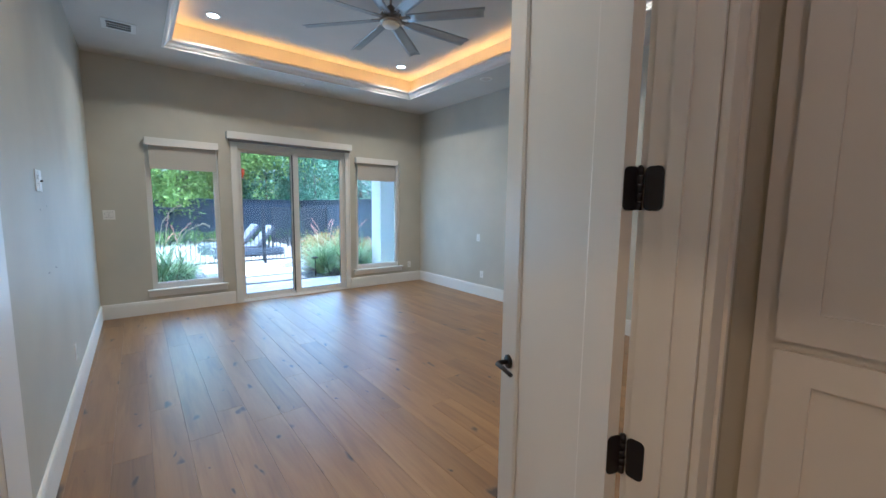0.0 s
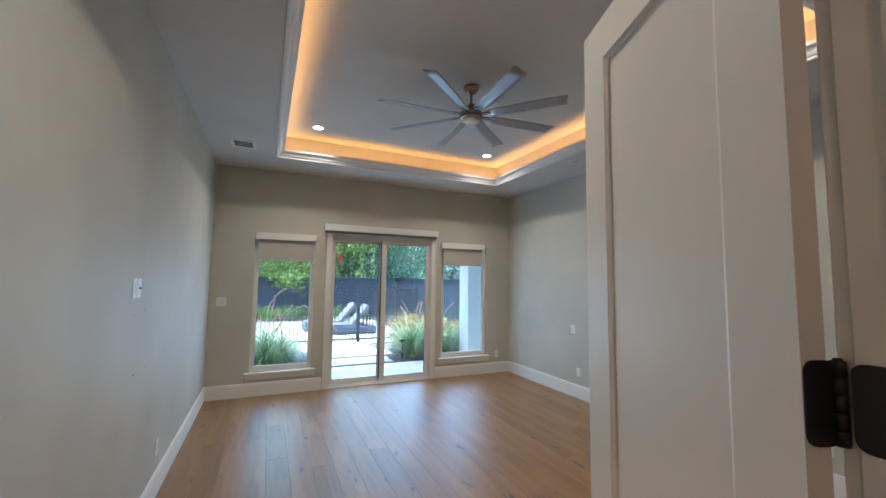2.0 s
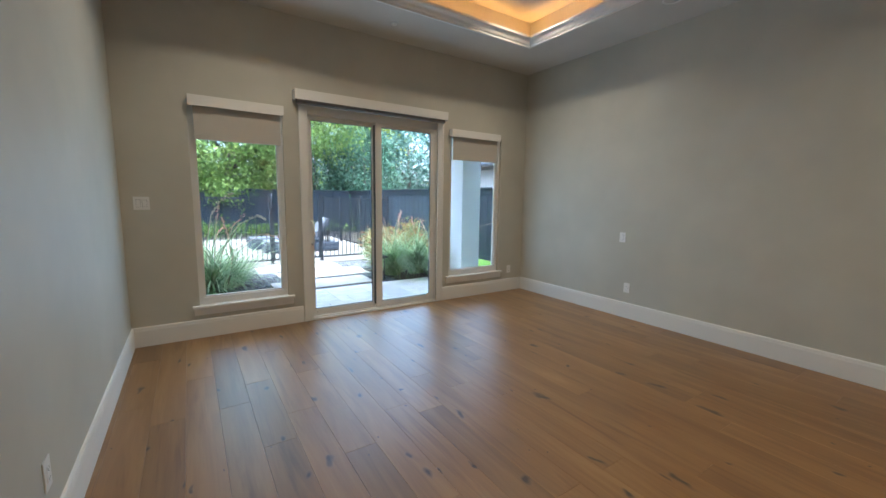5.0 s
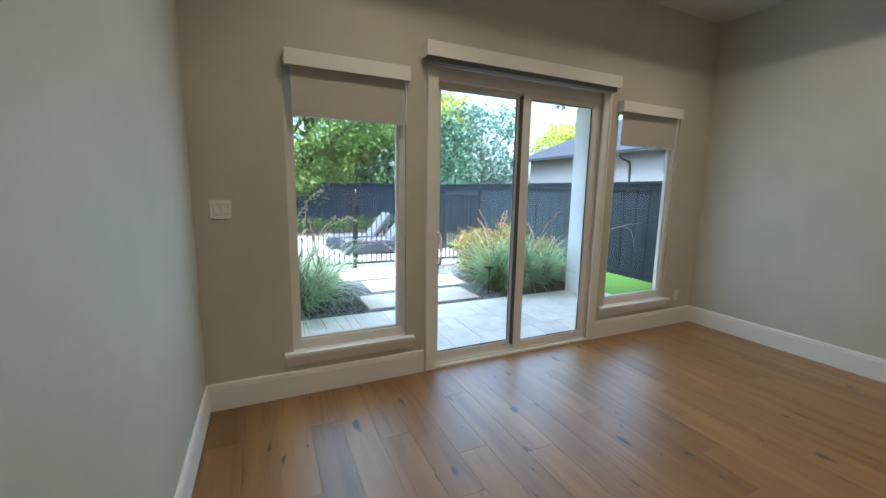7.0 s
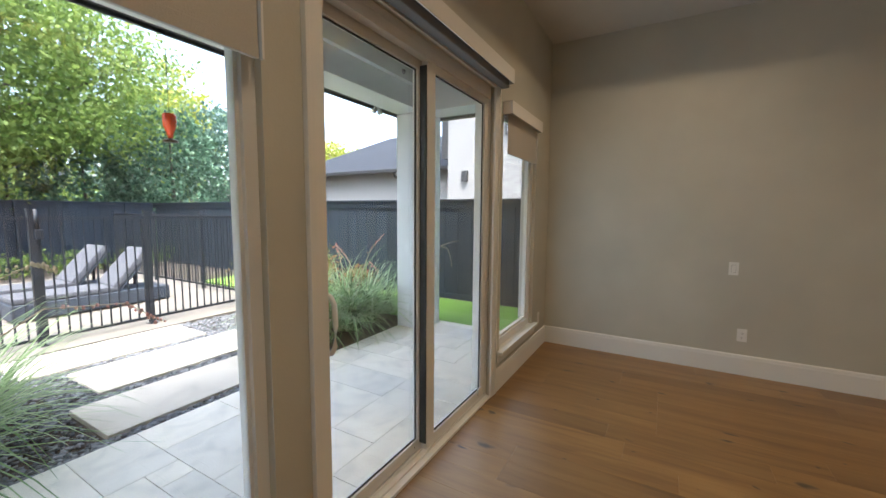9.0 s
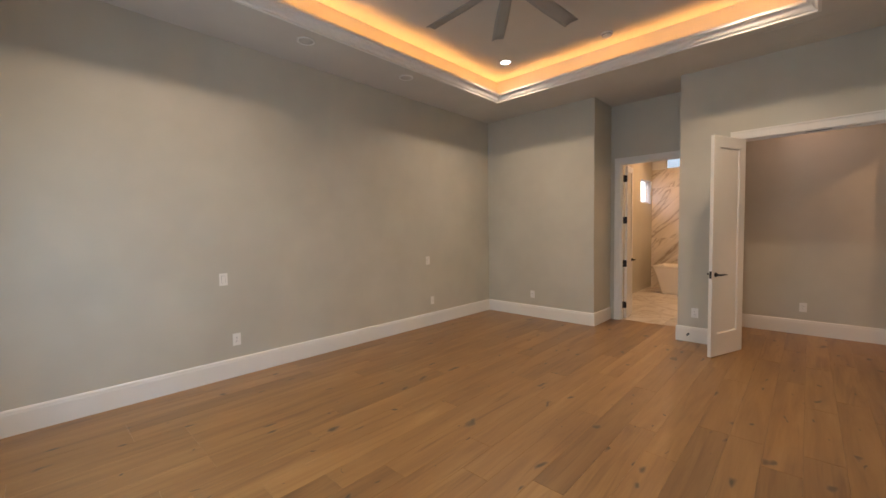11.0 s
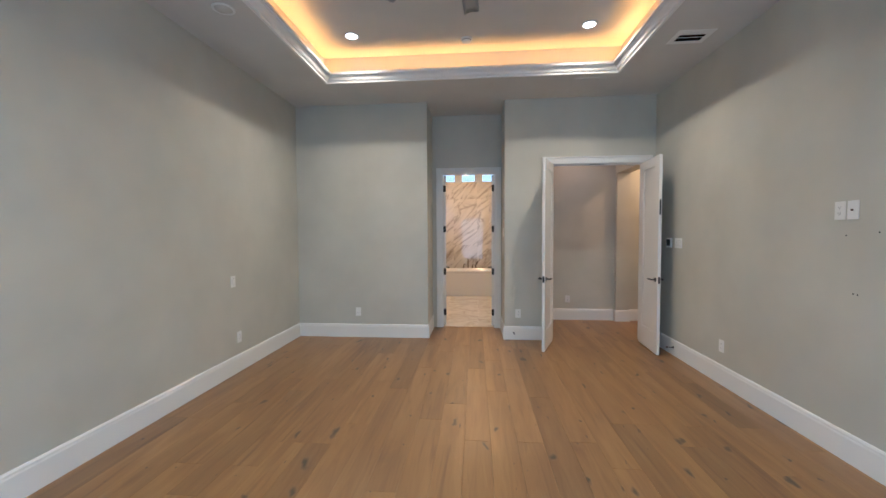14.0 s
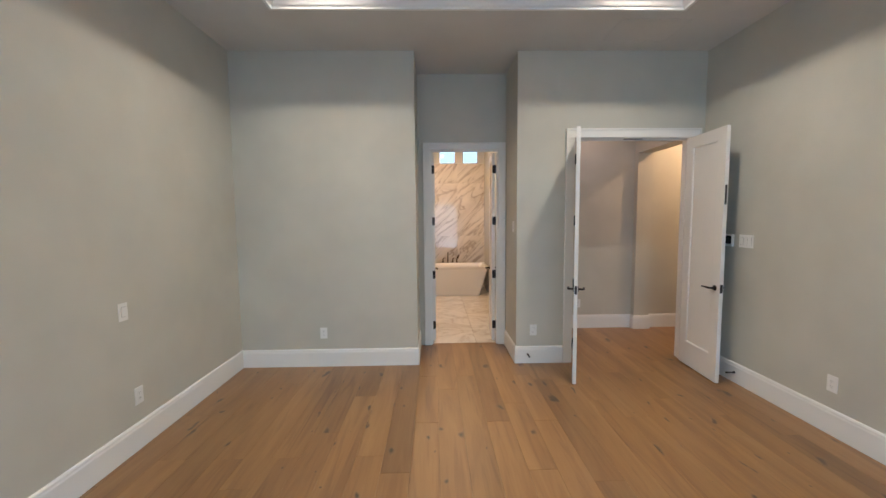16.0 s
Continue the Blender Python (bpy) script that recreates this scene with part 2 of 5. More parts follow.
def leafy(name, a, b, c, thru=0.35):
    m = island(name, [(0.0, a), (0.5, b), (1.0, c)], 0.5)
    b_ = m.node_tree.nodes["Principled BSDF"]
    b_.inputs["Specular IOR Level"].default_value = 0.3
    t = m.node_tree
    tr = t.nodes.new("ShaderNodeBsdfTranslucent")
    mx = t.nodes.new("ShaderNodeMixShader")
    mx.inputs[0].default_value = thru
    src = b_.inputs["Base Color"].links[0].from_socket
    t.links.new(src, tr.inputs["Color"])
    out = t.nodes["Material Output"]
    t.links.new(b_.outputs[0], mx.inputs[1])
    t.links.new(tr.outputs[0], mx.inputs[2])
    t.links.new(mx.outputs[0], out.inputs["Surface"])
    return m


L_OAK = leafy("shade_tree_leaves", (0.12, 0.19, 0.045), (0.19, 0.28, 0.065), (0.27, 0.35, 0.09), 0.5)
L_MAG = leafy("glossy_leaves", (0.03, 0.08, 0.045), (0.075, 0.16, 0.09), (0.18, 0.29, 0.18), 0.2)
L_FAR = leafy("blue_green_leaves", (0.06, 0.12, 0.09), (0.11, 0.19, 0.14), (0.18, 0.27, 0.20))
L_YEL = leafy("yellow_green_leaves", (0.22, 0.26, 0.03), (0.34, 0.38, 0.05), (0.48, 0.48, 0.10))
L_GRASS = leafy("grassy_leaves", (0.16, 0.27, 0.10), (0.31, 0.43, 0.20), (0.50, 0.58, 0.36), 0.32)
L_SHRUB = leafy("red_tipped_leaves", (0.10, 0.17, 0.05), (0.26, 0.24, 0.07), (0.42, 0.14, 0.08))
L_BOX = leafy("hedge_leaves", (0.05, 0.10, 0.02), (0.12, 0.20, 0.04), (0.24, 0.30, 0.07))
PETAL = island("coral_flowers", [(0.0, (0.45, 0.14, 0.11)), (1.0, (0.60, 0.36, 0.28))], 0.6)
STALK = mat("dry_stalk", (0.42, 0.34, 0.22), 0.7)


def rough_mat(name, a, b, scale, rough, stretch=(1, 1, 1), bump=0.3, shift=False):
    m = mat(name, a, rough)
    w = Net(m)
    p = w.pos(stretch, shift=shift)
    v = w.noise(p, scale, 5, 0.6)
    col = w.ramp(v, [(0.3, a), (0.7, b)])
    if shift:
        oi = w.n("ShaderNodeObjectInfo")
        col = w.mix(col, w.ramp(oi.outputs["Random"], [(0.0, grey(0.75)), (1.0, grey(1.1))]), 1.0, 'MULTIPLY')
    w.base(col)
    w.bump(v, bump, 0.01)
    return m


BARK = rough_mat("bark", (0.05, 0.04, 0.03), (0.12, 0.10, 0.08), 9.0, 0.9, (1, 1, 0.3), 0.6)
FENCE = rough_mat("stained_fence", (0.015, 0.023, 0.034), (0.029, 0.040, 0.055), 3.0, 0.8, (8, 8, 0.5), 0.3, True)
FENCE.node_tree.nodes["Principled BSDF"].inputs["Specular IOR Level"].default_value = 0.2
TURF = rough_mat("turf", (0.12, 0.27, 0.03), (0.21, 0.38, 0.05), 40.0, 0.9)
SOIL = rough_mat("planting_soil", (0.045, 0.035, 0.028), (0.09, 0.075, 0.06), 14.0, 0.95)
ROOF = rough_mat("grey_shingle", (0.022, 0.026, 0.034), (0.040, 0.046, 0.056), 12.0, 0.95, shift=True)
ROOF.node_tree.nodes["Principled BSDF"].inputs["Specular IOR Level"].default_value = 0.15
INTERLOCK = mat("dark_vinyl", (0.050, 0.062, 0.066), 0.45)
GUTTER = mat("dark_gutter", (0.03, 0.032, 0.035), 0.5)
BRICKW = rough_mat("painted_brick", (0.30, 0.30, 0.29), (0.36, 0.36, 0.35), 10.0, 0.85, shift=True)
FABRIC = rough_mat("grey_cushion", (0.060, 0.064, 0.076), (0.085, 0.090, 0.104), 50.0, 0.9)
WICKER = rough_mat("dark_wicker", (0.022, 0.030, 0.045), (0.045, 0.058, 0.080), 60.0, 0.6, (1, 1, 6))
SHADE = rough_mat("shade_fabric", (0.50, 0.47, 0.42), (0.54, 0.51, 0.46), 200.0, 0.9)
SOFFIT = rough_mat("dark_stained_soffit", (0.035, 0.026, 0.018), (0.105, 0.075, 0.045), 2.0, 0.45, (0.7, 9, 9), 0.2, True)
SHADE2 = rough_mat("dark_shade_fabric", (0.20, 0.18, 0.17), (0.24, 0.22, 0.20), 200.0, 0.9)

# ---- building blocks ----


def mesh_of(bm, name, m=None, smooth=False):
    me = bpy.data.meshes.new(name)
    bmesh.ops.recalc_face_normals(bm, faces=bm.faces[:])
    bm.to_mesh(me)
    bm.free()
    if smooth:
        for f in me.polygons:
            f.use_smooth = True
    if m:
        me.materials.append(m)
    return me


def part(name, bm, material, parent=None, label="", smooth=False, at=None):
    ob = new(name, mesh_of(bm, name, material, smooth))
    if parent:
        ob.parent = parent
    if at is not None:
        ob.matrix_basis = at
    if label:
        ob["label"] = label
    return ob


def thing(name, label, category, at=None, group="", kind=""):
    ob = new(name)
    ob.empty_display_size = 0.1
    if at is not None:
        ob.matrix_basis = at
    return tagged(ob, label, category, group, kind)


def solid(name, bm, material, label, category="", kind="structure", smooth=False, at=None):
    ob = part(name, bm, material, smooth=smooth, at=at)
    return tagged(ob, label, category, kind=kind)


def box(bm, x0, y0, z0, x1, y1, z1, bevel=0.0):
    r = bmesh.ops.create_cube(bm, size=1.0, matrix=Matrix.LocRotScale(((x0 + x1) / 2, (y0 + y1) / 2, (z0 + z1) / 2), None, (x1 - x0, y1 - y0, z1 - z0)))
    if bevel:
        es = list({e for v in r['verts'] for e in v.link_edges})
        bmesh.ops.bevel(bm, geom=es, offset=bevel, segments=2, affect='EDGES', profile=0.6)
    return bm


def boxes(*rows, bevel=0.0):
    bm = bmesh.new()
    for r in rows:
        b2 = bmesh.new()
        box(b2, *r, bevel=bevel)
        tmp = bpy.data.meshes.new("tmp")
        b2.to_mesh(tmp)
        b2.free()
        bm.from_mesh(tmp)
        bpy.data.meshes.remove(tmp)
    return bm


def cyl(bm, p0, p1, r0, r1=None, n=16):
    p0, p1 = Vector(p0), Vector(p1)
    d = p1 - p0
    q = d.to_track_quat('Z', 'Y').to_matrix().to_4x4()
    bmesh.ops.create_cone(bm, cap_ends=True, segments=n, radius1=r0, radius2=r0 if r1 is None else r1, depth=d.length,
                          matrix=Matrix.Translation((p0 + p1) / 2) @ q)
    return bm


def tube(bm, pts, radii, n=8):
    """A round tube along points, with a radius at each."""
    pts = [Vector(p) for p in pts]
    rings = []
    for i, p in enumerate(pts):
        d = (pts[min(i + 1, len(pts) - 1)] - pts[max(i - 1, 0)]).normalized()
        q = d.to_track_quat('Z', 'Y')
        r = radii[i] if isinstance(radii, (list, tuple)) else radii
        rings.append([bm.verts.new(p + q @ Vector((r * math.cos(2 * math.pi * k / n), r * math.sin(2 * math.pi * k / n), 0))) for k in range(n)])
    for a, b in zip(rings, rings[1:]):
        for k in range(n):
            bm.faces.new((a[k], a[(k + 1) % n], b[(k + 1) % n], b[k]))
    bm.faces.new(rings[0][::-1])
    bm.faces.new(rings[-1])
    return bm


def lathe(bm, profile, at=(0, 0, 0), n=32):
    """Turned shape about z from (radius, height) pairs."""
    rings = []
    for r, z in profile:
        rings.append([bm.verts.new((at[0] + r * math.cos(2 * math.pi * k / n), at[1] + r * math.sin(2 * math.pi * k / n), at[2] + z)) for k in range(n)])
    for a, b in zip(rings, rings[1:]):
        for k in range(n):
            bm.faces.new((a[k], a[(k + 1) % n], b[(k + 1) % n], b[k]))
    bm.faces.new(rings[0][::-1])
    bm.faces.new(rings[-1])
    return bm


def slab_wall(axis, plane, thick, u, v, holes=()):
    """A wall of real thickness from plane to plane + thick on axis 'x' or 'y' (or a ceiling on 'z'), over ranges u and v, with openings cut through."""
    bm = bmesh.new()
    us = sorted({u[0], u[1], *[h[0] for h in holes], *[h[1] for h in holes]})
    vs = sorted({v[0], v[1], *[h[2] for h in holes], *[h[3] for h in holes]})

    def at(a, b, w):
        return {'x': (w, a, b), 'y': (a, w, b), 'z': (a, b, w)}[axis]
    cache = {}

    def vert(a, b, w):
        k = (a, b, w)
        if k not in cache:
            cache[k] = bm.verts.new(at(a, b, w))
        return cache[k]

    def full(i, j):
        if not (0 <= i < len(us) - 1 and 0 <= j < len(vs) - 1):
            return False
        cu, cv = (us[i] + us[i + 1]) / 2, (vs[j] + vs[j + 1]) / 2
        return not any(h[0] < cu < h[1] and h[2] < cv < h[3] for h in holes)
    p, q = plane, plane + thick
    for i in range(len(us) - 1):
        for j in range(len(vs) - 1):
            if not full(i, j):
                continue
            a, b, c, d = us[i], us[i + 1], vs[j], vs[j + 1]
            bm.faces.new([vert(a, c, p), vert(b, c, p), vert(b, d, p), vert(a, d, p)])
            bm.faces.new([vert(a, c, q), vert(a, d, q), vert(b, d, q), vert(b, c, q)])
            for ni, nj, e in ((i - 1, j, ((a, c), (a, d))), (i + 1, j, ((b, c), (b, d))), (i, j - 1, ((a, c), (b, c))), (i, j + 1, ((a, d), (b, d)))):
                if not full(ni, nj):
                    (e0, e1) = e
                    bm.faces.new([vert(*e0, p), vert(*e1, p), vert(*e1, q), vert(*e0, q)])
    return bm


def ring_sweep(profile, x0, y0, x1, y1):
    """Moulding round a rectangle: profile of (inset, z) pairs, mitred at the corners."""
    bm = bmesh.new()
    loops = []
    for d, z in profile:
        loops.append([bm.verts.new(c) for c in ((x0 + d, y0 + d, z), (x1 - d, y0 + d, z), (x1 - d, y1 - d, z), (x0 + d, y1 - d, z))])
    n = len(loops)
    for i in range(n):
        a, b = loops[i], loops[(i + 1) % n]
        for k in range(4):
            bm.faces.new((a[k], a[(k + 1) % 4], b[(k + 1) % 4], b[k]))
    return bm


def run_profile(profile, p0, p1, out, cut0=0.0, cut1=0.0):
    """A moulding along the floor line from p0 to p1; profile of (depth, z); out: unit vector away from the wall. cut: mitre per depth at the ends."""
    bm = bmesh.new()
    p0, p1, out = Vector((*p0, 0)), Vector((*p1, 0)), Vector((*out, 0))
    d = (p1 - p0).normalized()
    a = [bm.verts.new(p0 + out * dep + d * dep * cut0 + Vector((0, 0, z))) for dep, z in profile]
    b = [bm.verts.new(p1 + out * dep - d * dep * cut1 + Vector((0, 0, z))) for dep, z in profile]
    n = len(profile)
    for i in range(n):
        bm.faces.new((a[i], a[(i + 1) % n], b[(i + 1) % n], b[i]))
    bm.faces.new(a[::-1])
    bm.faces.new(b)
    return bm

# ---- the bedroom's shell ----
W, D, H, HT = 5.03, 6.15, 3.353, 3.66          # room width, depth, ceiling, tray ceiling
TX0, TX1, TY0, TY1 = 0.79, 4.235, 0.82, 5.34   # tray opening
DX0, DX1, DH = 0.135, 1.41, 2.46               # double door
NX0, NX1, NY = 2.02, 3.11, -0.66               # recess before the bathroom
BX0, BX1, BH = 2.11, 2.965, 2.455              # bathroom door
SX0, SX1, SH = 1.66, 3.40, 2.46                # sliding door
LX0, LX1, LZ0, LZ1 = 0.555, 1.415, 0.335, 2.36
RX0, RX1 = 3.60, 4.53
GZ = -0.15                                     # patio level

solid("wall_window", slab_wall('y', D, 0.15, (-0.3, W + 0.3), (-0.2, 3.9),
      [(LX0, LX1, LZ0, LZ1), (SX0, SX1, -0.2, SH), (RX0, RX1, LZ0, LZ1)]), WALL, "greige painted wall with two windows and sliding door", "wall")
solid("wall_left", slab_wall('x', -0.15, 0.15, (0.0, D), (-0.1, 3.9)), WALL, "greige painted bedroom wall", "wall")
solid("wall_right", slab_wall('x', W, 0.15, (-0.14, D), (-0.1, 3.9)), WALL, "greige painted bedroom wall", "wall")
solid("wall_back_1", slab_wall('y', -0.14, 0.14, (-0.15, NX0), (-0.1, 3.9), [(DX0, DX1, -0.1, DH)]), WALL, "greige wall around the open double door", "wall")
solid("wall_back_2", slab_wall('y', -0.14, 0.14, (NX1, W), (-0.1, 3.9)), WALL, "greige painted bedroom wall", "wall")
solid("wall_recess_1", slab_wall('x', NX0 - 0.12, 0.12, (NY - 0.12, -0.14), (-0.1, 3.9)), WALL, "greige side wall of the bathroom recess", "wall")
solid("wall_recess_2", slab_wall('x', NX1, 0.12, (NY - 0.12, -0.14), (-0.1, 3.9)), WALL, "greige side wall of the bathroom recess", "wall")
solid("wall_bathroom", slab_wall('y', NY - 0.12, 0.12, (NX0, NX1), (-0.1, 3.9), [(BX0, BX1, -0.1, BH)]), WALL, "greige wall around the bathroom door", "wall")
# ceiling with its raised tray
solid("ceiling", slab_wall('z', H, 0.05, (-0.15, W + 0.15), (NY - 0.12, D + 0.1), [(TX0, TX1, TY0, TY1)]), CEIL, "flat painted ceiling border around the tray", "ceiling")
bm = slab_wall('z', HT, 0.08, (TX0 - 0.085, TX1 + 0.085), (TY0 - 0.085, TY1 + 0.085))
solid("wall_tray_riser", ring_sweep([(-0.085, H + 0.05), (-0.045, H + 0.05), (-0.045, HT), (-0.085, HT)], TX0, TY0, TX1, TY1), CEIL, "upright band of the ceiling tray", "ceiling")
solid("ceiling_tray", bm, CEIL, "raised tray ceiling washed by hidden warm strips", "ceiling")
# crown moulding at the tray's edge
crown = [(-0.018, H - 0.012), (0.006, H - 0.012), (0.010, H + 0.006), (0.022, H + 0.012), (0.030, H + 0.022), (0.040, H + 0.040), (0.056, H + 0.054),
         (0.070, H + 0.058), (0.074, H + 0.066), (0.082, H + 0.066), (0.082, H + 0.094), (0.068, H + 0.094), (0.060, H + 0.070), (0.0, H + 0.04), (-0.018, H - 0.002)]
solid("trim_crown", ring_sweep(crown, TX0, TY0, TX1, TY1), TRIM, "white stepped crown moulding around the tray", "trim")
# warm strips lying in the cove behind the moulding
LEDZ = H + 0.076
for nm, x0, y0, x1, y1 in (("led_strip", TX0 + 0.02, TY0 + 0.02, TX1 - 0.02, TY0 + 0.028), ("led_strip", TX0 + 0.02, TY1 - 0.028, TX1 - 0.02, TY1 - 0.02),
                           ("led_strip", TX0 + 0.02, TY0 + 0.05, TX0 + 0.028, TY1 - 0.05), ("led_strip", TX1 - 0.028, TY0 + 0.05, TX1 - 0.02, TY1 - 0.05)):
    tagged(part(nm, boxes((x0, y0, H + 0.062, x1, y1, H + 0.068)), LED), "warm amber light strip hidden in ceiling cove", "light strip", "cove strips")
LX, LY = TX1 - TX0 - 0.08, TY1 - TY0 - 0.08
CX, CY = (TX0 + TX1) / 2, (TY0 + TY1) / 2
for i, (px, py, sx, sy, w) in enumerate(((CX, TY0 + 0.042, LX, 0.02, 1.0), (CX, TY1 - 0.042, LX, 0.02, 1.0), (TX0 + 0.042, CY, LY, 0.02, 1.45), (TX1 - 0.042, CY, LY, 0.02, 1.45))):
    data = bpy.data.lights.new("cove_light", 'AREA')
    data.shape, data.size, data.size_y, data.energy, data.color = 'RECTANGLE', sx, sy, COVE_W * w, COVE_C
    data.spread = radians(125)
    new("cove_light", data).matrix_world = Matrix.Translation((px, py, LEDZ)) @ pose(0, 0, 0, 180, 0, 90 if i > 1 else 0)

# baseboards
BASE = [(0.0, 0.0), (0.017, 0.0), (0.017, 0.155), (0.014, 0.168), (0.014, 0.178), (0.008, 0.190), (0.0, 0.192)]


def baseboard(p0, p1, out, c0=0.0, c1=0.0):
    solid("baseboard", run_profile(BASE, p0, p1, out, c0, c1), TRIM, "tall white baseboard along the wall", "baseboard")


baseboard((0, 0.0), (0, D), (1, 0), 1, 1)
baseboard((W, D), (W, 0), (-1, 0), 1, 1)
baseboard((0, D), (SX0 - 0.09, D), (0, -1), 1, 0)
baseboard((SX1 + 0.09, D), (W, D), (0, -1), 0, 1)
baseboard((W, 0), (NX1, 0), (0, 1), 1, -1)
baseboard((NX0, 0), (DX1 + 0.095, 0), (0, 1), -1, 0)
baseboard((NX1, 0), (NX1, NY), (-1, 0), -1, 1)
baseboard((NX0, NY), (NX0, 0), (1, 0), 1, -1)


def casing(y, out, x0, x1, top, wide=0.095, foot=0.0):
    """White flat casing with a thin raised outer edge round a door opening in a wall along x."""
    a, b = sorted((y, y + out * 0.018))
    c, d = sorted((y, y + out * 0.026))
    bm = boxes((x0 - wide + 0.02, a, foot, x0, b, top), (x1, a, foot, x1 + wide - 0.02, b, top), (x0 - wide + 0.02, a, top, x1 + wide - 0.02, b, top + wide - 0.02),
               (x0 - wide, c, foot, x0 - wide + 0.02, d, top + wide), (x1 + wide - 0.02, c, foot, x1 + wide, d, top + wide), (x0 - wide + 0.02, c, top + wide - 0.02, x1 + wide - 0.02, d, top + wide), bevel=0.003)
    return solid("trim_casing", bm, TRIM, "white painted door casing", "trim")


casing(0.0, 1, DX0 + 0.004, DX1 - 0.004, DH - 0.004)
casing(-0.14, -1, DX0 + 0.004, DX1 - 0.004, DH - 0.004)
casing(NY, 1, BX0 + 0.004, BX1 - 0.004, BH - 0.004, 0.085)
casing(D, -1, SX0 + 0.01, SX1 - 0.01, SH - 0.01, 0.09)


def jamb(y0, y1, x0, x1, top, stop, hinge_y):
    bm = boxes((x0, y0, 0, x0 + 0.012, y1, top), (x1 - 0.012, y0, 0, x1, y1, top), (x0 + 0.012, y0, top - 0.012, x1 - 0.012, y1, top),
               (x0 + 0.012, stop, 0, x0 + 0.024, stop + 0.035, top - 0.012), (x1 - 0.024, stop, 0, x1 - 0.012, stop + 0.035, top - 0.012),
               (x0 + 0.024, stop, top - 0.024, x1 - 0.024, stop + 0.035, top - 0.012))
    ob = solid("trim_jamb", bm, TRIM, "white painted door jamb with stop", "trim")
    for xx in (x0 + 0.0128, x1 - 0.0128):
        for z in HINGES:
            part("hinge_plate", rounded_plate(0.044, 0.106), BLACK, ob, "black hinge plate on the jamb", at=pose(xx, hinge_y, z, 0, 0, 90))


# ball-catch plate on the double door's head jamb
tagged(part("strike_plate", boxes((0.66, -0.05, DH - 0.0145, 0.86, -0.02, DH - 0.0125)), BLACK), "black catch plate under the door head", "catch plate")

# ---- doors ----


HINGES = (0.22, 0.885, 1.575, 2.23)


def rounded_plate(w, h, r=0.014, t=0.0022):
    """Thin plate in x and z with rounded corners."""
    bm = bmesh.new()
    rings = []
    for y in (-t / 2, t / 2):
        ring = []
        for cx, cz, q in ((w / 2 - r, h / 2 - r, 0), (-w / 2 + r, h / 2 - r, 1), (-w / 2 + r, -h / 2 + r, 2), (w / 2 - r, -h / 2 + r, 3)):
            for k in range(5):
                ang = (q + k / 4) * math.pi / 2
                ring.append(bm.verts.new((cx + r * math.cos(ang), y, cz + r * math.sin(ang))))
        rings.append(ring)
    n = len(rings[0])
    for k in range(n):
        bm.faces.new((rings[0][k], rings[0][(k + 1) % n], rings[1][(k + 1) % n], rings[1][k]))
    bm.faces.new(rings[0])
    bm.faces.new(rings[1][::-1])
    return bm


def lever(parent, x, z, side, toward, off):
    """Lever handle on a leaf face: rose, neck, lever."""
    y0 = side * 0.0175
    bm = bmesh.new()
    cyl(bm, (x, y0, z), (x, y0 + side * 0.009, z), 0.027, 0.025, 24)
    h = part("handle", bm, BLACK, parent, "matte black lever handle", True, at=off)
    bm = bmesh.new()
    tube(bm, [(x, y0 + side * 0.009, z), (x, y0 + side * 0.045, z), (x + toward * 0.012, y0 + side * 0.055, z), (x + toward * 0.06, y0 + side * 0.056, z + 0.003), (x + toward * 0.115, y0 + side * 0.052, z - 0.002)],
         [0.0095, 0.0095, 0.010, 0.0085, 0.0075], 10)
    part("lever", bm, BLACK, h, "", True)


